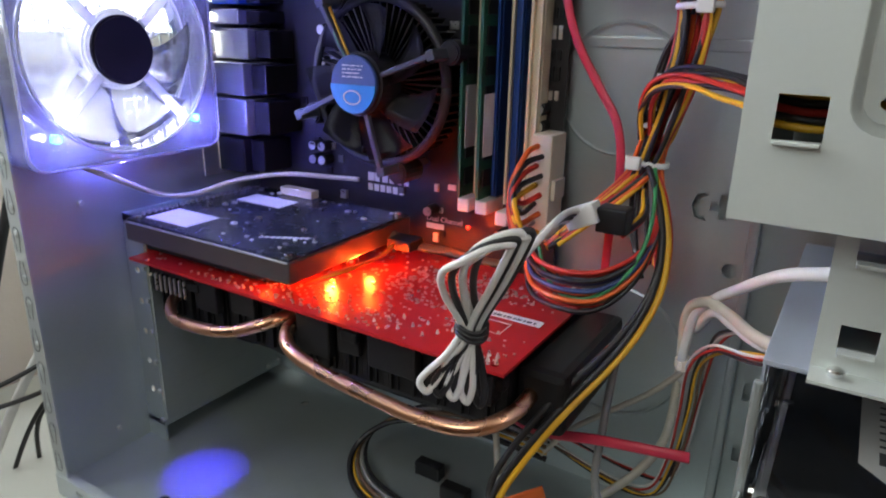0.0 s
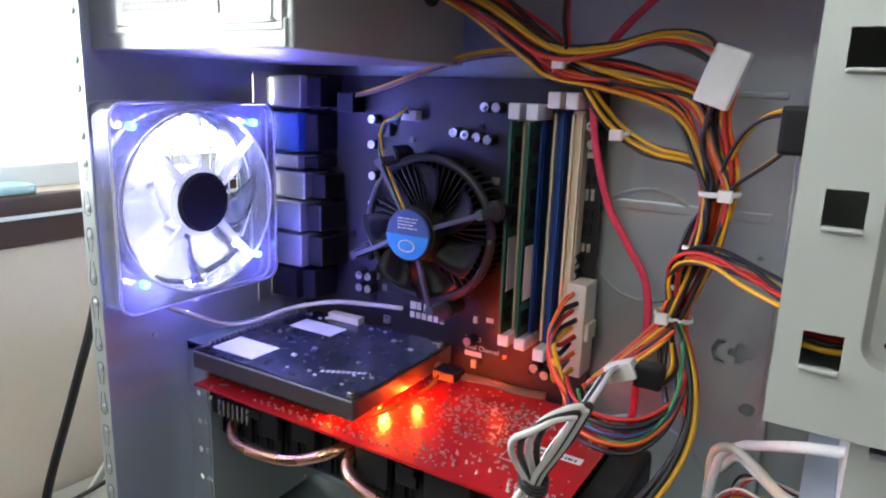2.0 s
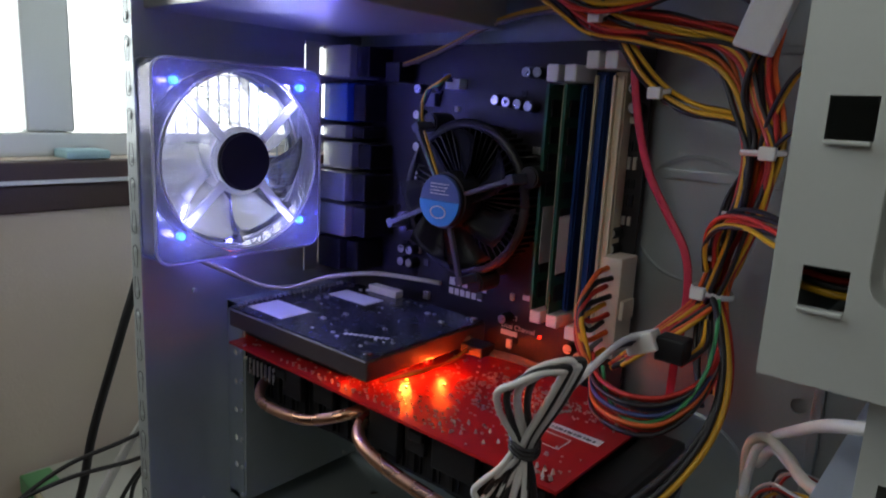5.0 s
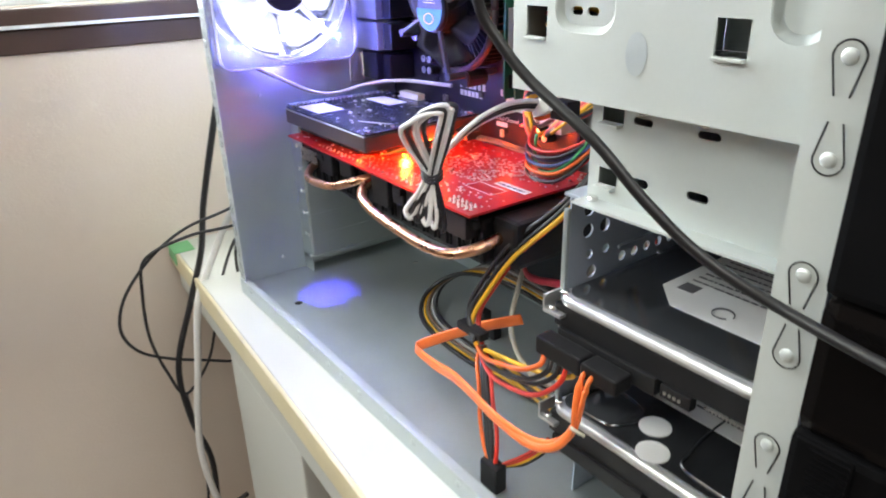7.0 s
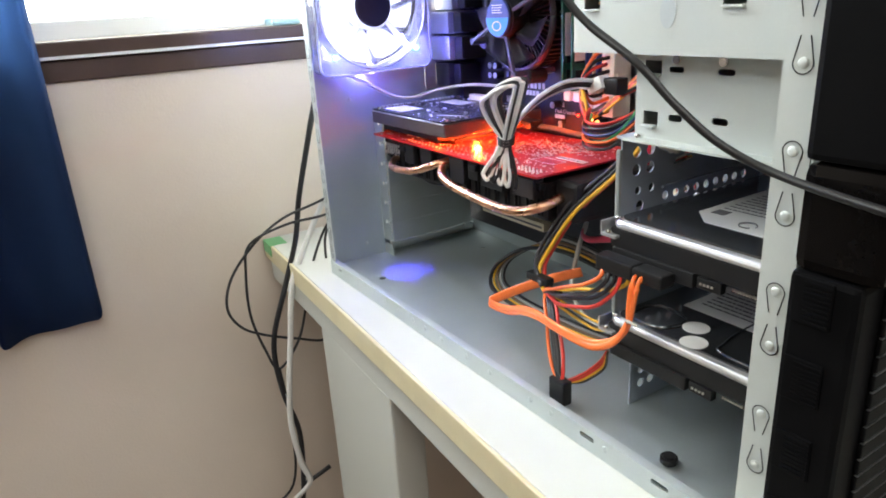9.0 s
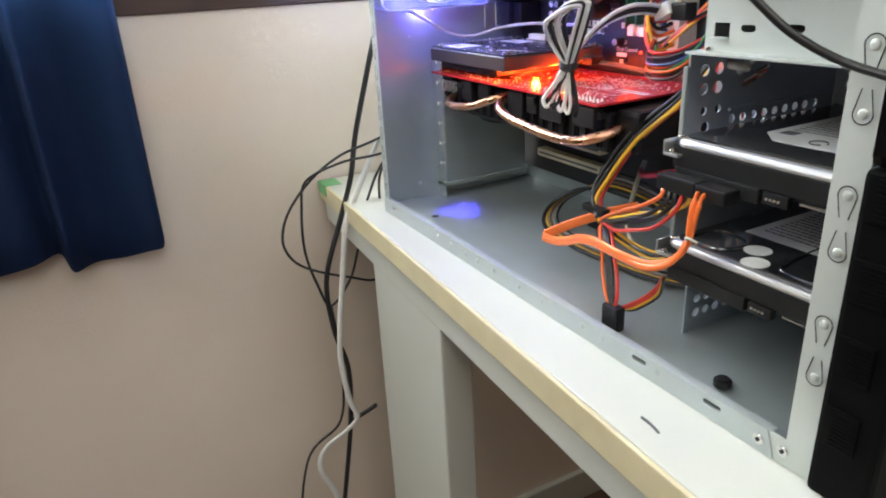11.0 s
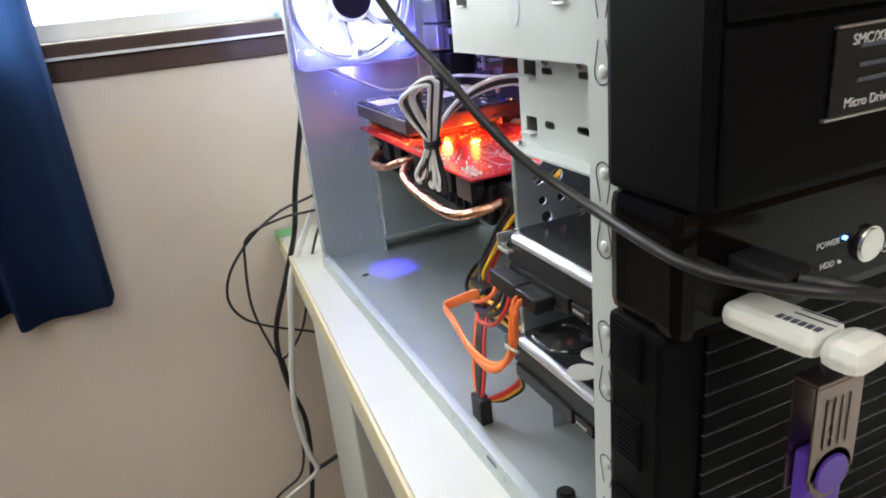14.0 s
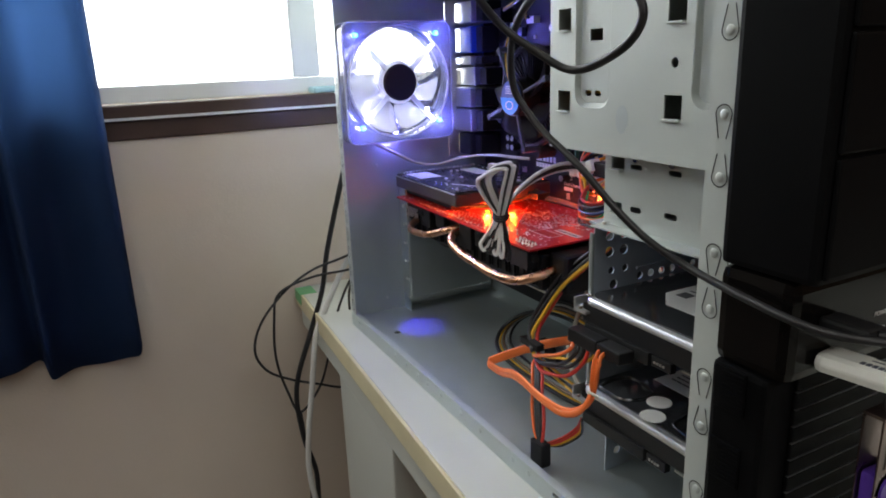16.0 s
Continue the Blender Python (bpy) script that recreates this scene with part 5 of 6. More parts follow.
# ---- wiring inside the case ----
# main harness from the power supply to the middle of the case
harness = thing("power_harness", "bundle of coloured power supply wires with white cable ties", "cable harness")
wires(harness, [(0.1570, 0.1220, 0.3851), (0.1820, 0.1270, 0.3756), (0.2070, 0.1340, 0.3576), (0.2260, 0.1410, 0.3450), (0.2540, 0.1420, 0.3386), (0.2890, 0.1420, 0.3291), (0.3040, 0.1400, 0.3080), (0.3120, 0.1360, 0.2838), (0.3070, 0.1390, 0.2521), (0.2980, 0.1450, 0.2226), (0.2920, 0.1480, 0.2099), (0.2800, 0.1370, 0.1941), (0.2590, 0.1270, 0.1730)],
      ["yellow", "red", "black", "red", "yellow", "black", "red", "orange", "black", "red", "orange", "yellow", "red", "black", "orange", "yellow", "black", "red"], 0.0012, 0.0085, 4, 0.6)
wires(harness, [(0.1570, 0.1220, 0.3851), (0.1840, 0.1220, 0.3734), (0.2190, 0.1320, 0.3523), (0.2490, 0.1370, 0.3523), (0.2760, 0.1340, 0.3576), (0.2960, 0.1320, 0.3545), (0.3100, 0.1300, 0.3439)], ["yellow", "yellow", "black", "black", "red", "black"], 0.0012, 0.0046, 7, 0.7)
wires(harness, [(0.3100, 0.1300, 0.3334), (0.3070, 0.1340, 0.3154), (0.3110, 0.1360, 0.2943), (0.3120, 0.1360, 0.2806), (0.3090, 0.1390, 0.2574), (0.3010, 0.1440, 0.2310), (0.2950, 0.1480, 0.2099), (0.3000, 0.1400, 0.1888), (0.3070, 0.1240, 0.1680)], ["red", "yellow", "black", "orange", "black", "black", "red", "orange"], 0.0012, 0.0075, 12, 0.7)
part("white_plug", box(0.3005, 0.3170, 0.121, 0.130, 0.3250, 0.3525, 0.0016, Matrix.Translation((0.309, 0, 0.339)) @ Matrix.Rotation(radians(18), 4, "Y") @ Matrix.Translation((-0.309, 0, -0.339))), WHITE_NYLON, harness, "white drive power plug")


def tie(x, y, z, r, parent, mat, tilt=0.0, head=(1, 0)):
    """A cable tie: a flat band and its little head."""
    bm = bmesh.new()
    pts = []
    for i in range(17):
        a = 2 * math.pi * i / 16
        pts.append((x + r * math.cos(a), y + 0.8 * r * math.sin(a), z + tilt * r * math.cos(a)))
    tube(bm, pts, 0.0014, 6, 0.4, 2, (0, 0, 1))
    part("cable_tie", bm, mat, parent, "", True)
    part("tie_head", box(x - 0.0035 + head[0] * 0.004, x + 0.0035 + head[0] * 0.004, y - 0.8 * r - 0.0035, y - 0.8 * r + 0.001, z - 0.003, z + 0.003, 0.001), mat, parent)


tie(0.3120, 0.1365, 0.2835, 0.0095, harness, WHITE_NYLON, 0.05)
tie(0.2945, 0.1480, 0.2140, 0.0100, harness, WHITE_NYLON, -0.12, (-1, 0))
tie(0.2255, 0.1415, 0.3450, 0.0075, harness, WHITE_NYLON, 0.5, (-0.4, 0))
for z in (0.2320, 0.2400, 0.2542):
    part("cable_tie", rod(bmesh.new(), (0.2965 + (z - 0.236) * 0.15, 0.1395, z), "z", 0.0028, 0.0018, 12), WHITE_NYLON, harness)
wires(harness, [(0.3060, 0.1380, 0.2764), (0.2990, 0.1410, 0.2627), (0.2950, 0.1410, 0.2416), (0.2920, 0.1460, 0.2173)], ["black", "black"], 0.0012, 0.0016, 13)
# loops to the unused plug beside the bay
wires(harness, [(0.3100, 0.1360, 0.2806), (0.3150, 0.1320, 0.3017), (0.3250, 0.1240, 0.3186), (0.3370, 0.1170, 0.3239), (0.3450, 0.1120, 0.3196)], ["yellow", "black"], 0.00095, 0.0018, 15)
wires(harness, [(0.3120, 0.1360, 0.2806), (0.3220, 0.1300, 0.2912), (0.3350, 0.1210, 0.3028), (0.3450, 0.1130, 0.3123)], ["yellow", "black"], 0.00095, 0.0015, 16)
part("black_plug", box(0.337, 0.351, 0.106, 0.120, 0.306, 0.327, 0.002), BLACK, harness, "black drive power plug")
# branch into the drive bay
wires(harness, [(0.2940, 0.1400, 0.2279), (0.2950, 0.1340, 0.2426), (0.3030, 0.1240, 0.2532), (0.3180, 0.1120, 0.2558), (0.3360, 0.0920, 0.2553), (0.3540, 0.0700, 0.2521), (0.3720, 0.0520, 0.2542)], ["yellow", "black", "black", "red", "black", "yellow", "red"], 0.0011, 0.0046, 18, 0.8)
# four-wire processor lead
lead4 = thing("processor_power_lead", "yellow and black processor power lead", "cable")
wires(lead4, [(0.2260, 0.1410, 0.3450), (0.2020, 0.1440, 0.3513), (0.1740, 0.1490, 0.3508), (0.1440, 0.1530, 0.3460), (0.1040, 0.1600, 0.3344), (0.0740, 0.1620, 0.3260), (0.0570, 0.1640, 0.3228)], ["yellow", "yellow", "black", "brown"], 0.0012, 0.0028, 21, 0.8)
side = thing("side_branch", "small yellow and black lead with a white tie", "cable")
wires(side, [(0.2320, 0.1430, 0.3386), (0.2450, 0.1460, 0.3207), (0.2570, 0.1490, 0.3091), (0.2760, 0.1450, 0.3017), (0.2940, 0.1430, 0.2985), (0.3070, 0.1390, 0.2922)], ["yellow", "black", "yellow", "black", "yellow"], 0.0012, 0.0032, 23, 0.7)
tie(0.2575, 0.1485, 0.3085, 0.0042, side, WHITE_NYLON, 0.3, (-0.5, 0))
# thin red and black pair along the top
pair = thing("thin_lead", "thin red and black lead along the case top", "cable")
wires(pair, [(0.3620, 0.0980, 0.3798), (0.3470, 0.1040, 0.3803), (0.3260, 0.1140, 0.3745), (0.3040, 0.1240, 0.3798), (0.2840, 0.1300, 0.3935), (0.2620, 0.1320, 0.3998), (0.2440, 0.1260, 0.3988), (0.2330, 0.1240, 0.3903), (0.2280, 0.1290, 0.3682), (0.2280, 0.1400, 0.3460)], ["red", "black", "black"], 0.0011, 0.0018, 25, 0.7)
# wide pink data cable
data = thing("data_cable", "flat pink drive data cable", "cable")
cord("ribbon", [(0.3560, 0.1000, 0.3861), (0.3290, 0.1140, 0.3988), (0.2960, 0.1300, 0.3914), (0.2660, 0.1420, 0.3734), (0.2440, 0.1520, 0.3534), (0.2365, 0.1570, 0.3334), (0.2390, 0.1600, 0.3028), (0.2480, 0.1620, 0.2701), (0.2620, 0.1620, 0.2468), (0.2745, 0.1600, 0.2279), (0.2785, 0.1590, 0.2046), (0.2760, 0.1600, 0.1730), (0.2740, 0.1620, 0.1380), (0.2660, 0.1680, 0.1130)], 0.0023, W["pink"], data, "", 0.30, (1, 0, 0.35))
part("data_plug", box(0.2545, 0.266, 0.163, 0.1738, 0.100, 0.108, 0.001), BLACK, data)

# 24-wire main lead: out of the socket, down and round to the harness
trunk = thing("main_power_lead", "thick bundle of coloured main power wires", "cable")
for i in range(10):
    z0 = 0.2140 - 0.0052 * i
    c = ("orange", "black", "red", "black", "yellow", "red", "black", "orange", "grey", "yellow")[i]
    b = 0.0012 * (i % 5)
    cord("wire", [(0.235 + 0.003 * (i % 2), 0.154, z0), (0.2335, 0.143 - b, z0 - 0.003), (0.2305 + b, 0.133 - b, 0.195 - 0.0015 * i), (0.236 + b, 0.127, 0.178 - 0.0008 * i), (0.250, 0.121, 0.165 - b), (0.266 + b, 0.116, 0.161 - 0.8 * b)], 0.0015, W[c], trunk, c + " wire")
loop_c = ["red", "red", "black", "blue", "grey", "blue", "orange", "black", "orange", "brown", "red", "black"]
for i, c in enumerate(loop_c):
    d = -0.0016 * i
    f = 0.0025 * math.sin(2.1 * i)
    cord("wire", [(0.244, 0.128, 0.173 + d), (0.256, 0.112 + f, 0.1680 + d), (0.274, 0.102 + f, 0.1680 + d), (0.292, 0.103 + f, 0.1710 + d), (0.305, 0.112 + f, 0.1795 + 0.7 * d), (0.308 + 0.3 * f, 0.124, 0.191 + 0.4 * d), (0.3030, 0.1380, 0.2025), (0.2960, 0.1460, 0.2120)], 0.0012, W[c], trunk, c + " wire")
cord("wire", [(0.2990, 0.1440, 0.2141), (0.3045, 0.1300, 0.2025), (0.3070, 0.1150, 0.1857), (0.3010, 0.1050, 0.1688), (0.2870, 0.1010, 0.1575), (0.2720, 0.1050, 0.1560), (0.2610, 0.1120, 0.1620), (0.2540, 0.1200, 0.1709)], 0.0010, W["green"], trunk, "loose green wire")

# lead that drops behind the card and comes forward to the hard drives
drop = thing("drive_power_lead", "red yellow and black drive power lead with black plugs", "cable")
path_d = [(0.297, 0.146, 0.212), (0.308, 0.132, 0.199), (0.3155, 0.120, 0.180), (0.3160, 0.108, 0.160), (0.3080, 0.092, 0.139), (0.2900, 0.070, 0.112), (0.2740, 0.060, 0.082), (0.2700, 0.054, 0.068), (0.2750, 0.050, 0.060), (0.284, 0.046, 0.056)]
for i, c in enumerate(("black", "red", "black", "yellow")):
    o = Vector(((-0.0024, 0.0, 0.0026), (-0.0008, 0.0050, 0.0004), (-0.0042, 0.0010, 0.0052), (0.0, 0.0, 0.0))[i])
    cord("wire", [Vector(p) + o * (1.0 + 0.25 * math.sin(i + j)) for j, p in enumerate(path_d)], 0.0016, W[c], drop, c + " wire")
part("tie_clip", box(0.262, 0.286, 0.0470, 0.0540, 0.0590, 0.0645, 0.001), BLACK, drop, "black cable clip")
# from the clip one fan of wires arcs up to the upper plug, another falls to the lower one
for k, (c, sag, side_y) in enumerate((("orange", 0.006, -0.002), ("black", 0.000, 0.0), ("black", -0.003, 0.003), ("red", -0.008, 0.001), ("yellow", 0.001, 0.010))):
    cord("wire", [(0.284 + 0.002 * k, 0.046, 0.0560), (0.302, 0.034 + 0.4 * side_y, 0.0650 + 0.3 * sag), (0.325, 0.021 + side_y, 0.0740 + 0.8 * sag), (0.346, 0.013 + side_y, 0.0835 + sag), (0.365 + 0.002 * k, 0.0085 + side_y, 0.0930 + 0.9 * sag), (0.376 + 0.0035 * k, 0.0090 + 0.5 * side_y, 0.1040 + 0.4 * sag), (0.374 + 0.0048 * k, 0.0125, 0.1120)], 0.0013, W[c], drop, c + " wire")
for k, (c, bow) in enumerate((("orange", -0.006), ("black", -0.002), ("black", 0.002), ("red", 0.006), ("black", 0.000))):
    cord("wire", [(0.286, 0.047 + 0.001 * k, 0.0555), (0.302 + bow, 0.036, 0.0560), (0.316 + bow, 0.026, 0.0480), (0.326 + 1.2 * bow, 0.0195, 0.0360), (0.333 + 0.9 * bow, 0.0150, 0.0250), (0.3340 + 0.0016 * k, 0.0135, 0.0190)], 0.0013, W[c], drop, c + " wire")
for k, c in enumerate(("red", "red", "yellow", "black")):
    cord("wire", [(0.3400, 0.0145, 0.0185), (0.344, 0.0200 + 0.001 * k, 0.0215 - 0.0015 * k), (0.350, 0.0260, 0.0270 - 0.002 * k), (0.357, 0.0300 + 0.001 * k, 0.0360 - 0.002 * k), (0.366, 0.026, 0.0480)], 0.0011, W[c], drop, c + " wire")
wires(drop, [(0.286, 0.051, 0.050), (0.305, 0.055, 0.043), (0.330, 0.052, 0.044), (0.355, 0.040, 0.055)], ["yellow", "black", "yellow"], 0.0011, 0.0030, 35, 0.8)
part("lower_plug", box(0.3305, 0.3445, 0.0095, 0.0175, 0.0031, 0.0205, 0.0012), BLACK, drop, "black drive power plug")
part("power_plug", box(0.3705, 0.3975, 0.0095, 0.0192, 0.1095, 0.1185, 0.0012), BLACK, drop, "black drive power plug")

orange = thing("orange_data_cable", "bright orange flat data cable looping to a drive", "cable")
part("plug", box(0.3985, 0.4180, 0.0085, 0.0193, 0.1110, 0.1185, 0.0012), BLACK, orange, "black data plug")
for d in (0.0, 0.0040):
    cord("ribbon", [(0.4005 + d, 0.0130, 0.1130), (0.4015 + d, 0.0070, 0.1130), (0.4020 + 0.7 * d, 0.0050, 0.1045), (0.4010, 0.0035 + 0.6 * d, 0.0880), (0.3930, 0.0015 + 0.5 * d, 0.0735 + 0.4 * d), (0.3760, 0.0010 + 0.4 * d, 0.0645 + 0.5 * d), (0.3500, 0.0035, 0.0620 + 0.6 * d), (0.3200, 0.0100, 0.0590 + 0.7 * d), (0.2950, 0.0180, 0.0510 + 0.8 * d), (0.2650, 0.0290, 0.0370 + 0.8 * d), (0.2420, 0.0360, 0.0290 + 0.8 * d), (0.2260, 0.0400, 0.0255 + 0.8 * d)], 0.0021, W["sata"], orange, "", 0.5, (0.1, 0.2, 1))
cord("ribbon", [(0.2275, 0.0396, 0.0275), (0.2225, 0.0415, 0.0270), (0.2235, 0.0450, 0.0285), (0.2330, 0.0530, 0.0350), (0.2480, 0.0640, 0.0440), (0.2640, 0.0760, 0.0520), (0.2790, 0.0880, 0.0580)], 0.0040, W["sata"], orange, "", 0.28, (0.1, 0.1, 1))
cord("strap", [(0.4010, 0.0040, 0.0880), (0.4050, -0.0010, 0.0925), (0.4100, 0.0015, 0.0905)], 0.0008, W["cream"], orange, "small pale tie end")

# black and white lead folded up in front of the card
bw = thing("fan_extension_lead", "folded black and white lead held by a black tie", "cable")
T = Vector((0.2690, 0.0265, 0.1665))
for k, c in enumerate(("white", "black", "white", "white", "black")):
    o = Vector((0.0011, 0.0016, 0.0004)) * (k - 2)
    v = 0.0007 * ((k * 2) % 5 - 2)
    # the upright loop
    cord("wire", [T + 0.6 * o + Vector((0, 0, -0.004)), T + 0.8 * o + Vector((-0.0005, -0.001, 0.004)), T + 1.2 * o + Vector((-0.001 + v, -0.008, 0.018)), T + 1.4 * o + Vector((0.002 + v, -0.013, 0.0285)), T + 1.3 * o + Vector((0.0075, -0.0125, 0.0350 + v)), T + 1.2 * o + Vector((0.0140, -0.008, 0.0395 + v)), T + o + Vector((0.0195, -0.0035, 0.0405 + v)), T + 0.9 * o + Vector((0.0185, -0.002, 0.0365)), T + 0.9 * o + Vector((0.0120, -0.0015, 0.0220)), T + 0.7 * o + Vector((0.0035, 0.0, 0.0060)), T + 0.5 * o + Vector((0.0005, 0, -0.003))], 0.00145, W[c], bw, c + " wire", seg=7)
    # the two tails fold back below the tie
    q = Vector((-0.0105 + 0.0030 * k, 0.0005, -0.0245 - 0.0018 * k))
    cord("wire", [T + 0.7 * o + Vector((0, 0, 0.003)), T + 0.6 * o + Vector((-0.0005, 0, -0.004)), T + 0.5 * q + o, T + 0.9 * q + 1.3 * o, T + q + 1.5 * o + Vector((-0.0020, -0.0010, -0.0030)), T + q + 1.6 * o + Vector((-0.0045, -0.002, 0.0010)), T + 0.8 * q + 1.4 * o + Vector((-0.0040, -0.002, 0.001)), T + 0.4 * q + o + Vector((-0.0015, -0.001, 0.0)), T + 0.5 * o + Vector((0, -0.0005, 0.002))], 0.00145, W[c], bw, c + " wire", seg=7)
for k, c in enumerate(("white", "black", "black", "white")):
    o = Vector((0.0010, 0.0002, 0.0012)) * (k - 1.5) * 1.4
    # the arm that runs back to the plug
    cord("wire", [T + 0.5 * o + Vector((0, 0.001, -0.003)), T + 0.7 * o + Vector((0.002, 0.003, 0.006)), Vector((0.2755, 0.0355, 0.1835)) + o, Vector((0.2805, 0.0480, 0.1940)) + 1.2 * o, Vector((0.2815, 0.0650, 0.1990)) + 1.2 * o, Vector((0.2800, 0.0820, 0.1990)) + o, Vector((0.2800, 0.0950, 0.1970)) + o], 0.00145, W[c], bw, c + " wire", seg=7)
for k in (-0.0018, 0.0, 0.0018):
    ring = bmesh.new()
    tube(ring, [(T.x + 0.0060 * math.cos(a), T.y + 0.0052 * math.sin(a), T.z + k + 0.001 * math.sin(2 * a)) for a in [2 * math.pi * i / 16 for i in range(17)]], 0.0009, 6, 1, 2)
    part("wire_tie", ring, W["black"], bw, "black twist tie", True)
part("white_plug", box(0.2760, 0.2905, 0.0925, 0.1020, 0.1925, 0.2015, 0.001, Matrix.Translation((0.2835, 0.097, 0.197)) @ Matrix.Rotation(radians(-25), 4, "Y") @ Matrix.Translation((-0.2835, -0.097, -0.197))), WHITE_NYLON, bw, "white four-pin plug")
part("black_socket", box(0.2895, 0.3025, 0.0950, 0.1060, 0.1910, 0.2020, 0.001), BLACK, bw)
wires(bw, [(0.300, 0.101, 0.190), (0.304, 0.115, 0.196), (0.299, 0.132, 0.203)], ["black", "yellow", "red"], 0.0011, 0.002, 44)

# red glow cable and plug that lie between drive and card
inner = thing("drive_data_lead", "red and grey lead between drive and card", "cable")
cord("ribbon", [(0.148, 0.140, 0.1545), (0.166, 0.140, 0.1500), (0.185, 0.146, 0.1480), (0.205, 0.150, 0.1455), (0.222, 0.156, 0.1440)], 0.0032, W["brown"], inner, "", 0.35, (0, 1, 0.4))
for k, c in enumerate(("orange", "yellow", "orange")):
    cord("wire", [(0.1475, 0.066 + 0.002 * k, 0.1440), (0.1535, 0.078 + 0.001 * k, 0.1455 + 0.0010 * k), (0.1575 + 0.0012 * k, 0.098, 0.1465 + 0.0012 * k), (0.1595 + 0.0008 * k, 0.118, 0.1490), (0.1580, 0.132, 0.1515)], 0.0009, W[c], inner, c + " wire")
part("plug", box(0.1535, 0.1700, 0.1300, 0.1440, 0.1480, 0.1545, 0.001), BLACK, inner)

# white cables behind the bay and thin panel wires
whites = thing("front_panel_cables", "thick white cables from the front panel ports", "cable")
cord("cable", [(0.385, 0.050, 0.206), (0.366, 0.060, 0.1985), (0.349, 0.095, 0.178), (0.338, 0.120, 0.163), (0.329, 0.130, 0.150), (0.326, 0.132, 0.128), (0.326, 0.140, 0.110)], 0.0023, W["white"], whites, "white round cable")
cord("cable", [(0.384, 0.058, 0.172), (0.362, 0.068, 0.171), (0.347, 0.100, 0.165), (0.334, 0.122, 0.1600), (0.325, 0.132, 0.148), (0.3240, 0.140, 0.115), (0.320, 0.150, 0.070), (0.306, 0.150, 0.040), (0.280, 0.140, 0.012)], 0.0024, W["cream"], whites, "pale round cable")
cord("cable", [(0.384, 0.064, 0.178), (0.365, 0.075, 0.166), (0.350, 0.105, 0.158), (0.338, 0.122, 0.156), (0.329, 0.136, 0.140)], 0.0023, W["white"], whites, "white round cable")
cord("cable", [(0.330, 0.134, 0.122), (0.312, 0.142, 0.098), (0.290, 0.148, 0.076), (0.268, 0.150, 0.055), (0.25, 0.150, 0.030)], 0.0016, W["cream"], whites, "yellowed thin cable")
part("sleeve_tie", rod(bmesh.new(), (0.3265, 0.1345, 0.122), "z", 0.0044, 0.006, 12, bevel=0.001), CREAM, whites)
thin = thing("panel_wires", "thin red white and black front panel wires", "cable")
wires(thin, [(0.384, 0.070, 0.168), (0.364, 0.085, 0.160), (0.345, 0.112, 0.148), (0.334, 0.132, 0.128), (0.330, 0.146, 0.095), (0.326, 0.152, 0.060), (0.318, 0.156, 0.035), (0.295, 0.160, 0.030), (0.250, 0.166, 0.036)], ["red", "white", "black", "white", "red", "black", "brown", "yellow"], 0.0007, 0.0060, 51, 0.7)

# tangle on the case floor under the card
tangle = thing("floor_cables", "grey and black cables coiled on the case floor", "cable")
for k, (c, r) in enumerate((("black", 0.0018), ("yellow", 0.0010), ("brown", 0.0013), ("grey", 0.0011), ("black", 0.0012))):
    e = 0.004 * k
    cord("cable", [(0.255, 0.150, 0.030 + e), (0.205, 0.135, 0.042 + e), (0.160, 0.128 + e, 0.034), (0.142, 0.110 + e, 0.018), (0.158, 0.090 + e, 0.0075), (0.200, 0.080 + e, 0.0060), (0.250, 0.080 + e, 0.0060), (0.300, 0.085 + e, 0.0065), (0.345, 0.098 + e, 0.012), (0.360, 0.120 + e, 0.020)], r, W[c], tangle, c + " cable")
cord("cable", [(0.220, 0.150, 0.070), (0.232, 0.128, 0.050), (0.252, 0.104, 0.028), (0.290, 0.092, 0.016), (0.330, 0.094, 0.030), (0.352, 0.104, 0.050)], 0.0020, W["cream"], tangle, "pale cable")
cord("cable", [(0.290, 0.150, 0.110), (0.293, 0.128, 0.080), (0.297, 0.112, 0.052), (0.315, 0.102, 0.036), (0.345, 0.100, 0.038)], 0.0022, W["grey"], tangle, "grey round cable")
cord("cable", [(0.205, 0.165, 0.060), (0.230, 0.135, 0.066), (0.262, 0.112, 0.074), (0.300, 0.104, 0.086), (0.340, 0.104, 0.092)], 0.0026, W["pink"], tangle, "flat red cable", 0.4, (0, 0.3, 1))
for x, y, z in ((0.186, 0.1300, 0.0095), (0.212, 0.118, 0.0100)):
    part("plug", box(x - 0.009, x + 0.009, y - 0.004, y + 0.004, z - 0.0064, z + 0.003, 0.001), BLACK, tangle, "black plug")

# power wires that run on inside the drive bay
bay_lead = thing("bay_power_wires", "yellow red and black power wires inside the drive bay", "cable")
for k, c in enumerate(("yellow", "black", "red", "black", "yellow")):
    z = 0.2590 - 0.0021 * k
    cord("wire", [(0.3560, 0.0240 + 0.001 * (k % 2), z + 0.001), (0.3660, 0.0220, z), (0.3800, 0.0260, z - 0.001), (0.3950, 0.0400, z - 0.010), (0.4000, 0.0600, 0.2302)], 0.0011, W[c], bay_lead, c + " wire")

# grey ribbon in the upper drive slot
ribbon = thing("bay_ribbon", "flat pale ribbon leads in the drive cage", "cable")
for k in range(4):
    cord("strip", [(0.384, 0.150, 0.1700), (0.398, 0.128, 0.1745 - 0.001 * k), (0.420, 0.100 - 0.003 * k, 0.1750 - 0.0012 * k), (0.445, 0.074 - 0.003 * k, 0.1720 - 0.0015 * k), (0.470, 0.055, 0.1690 - 0.001 * k)], 0.0018, W["cream"], ribbon, "", 0.4, (0.3, 1, 0))

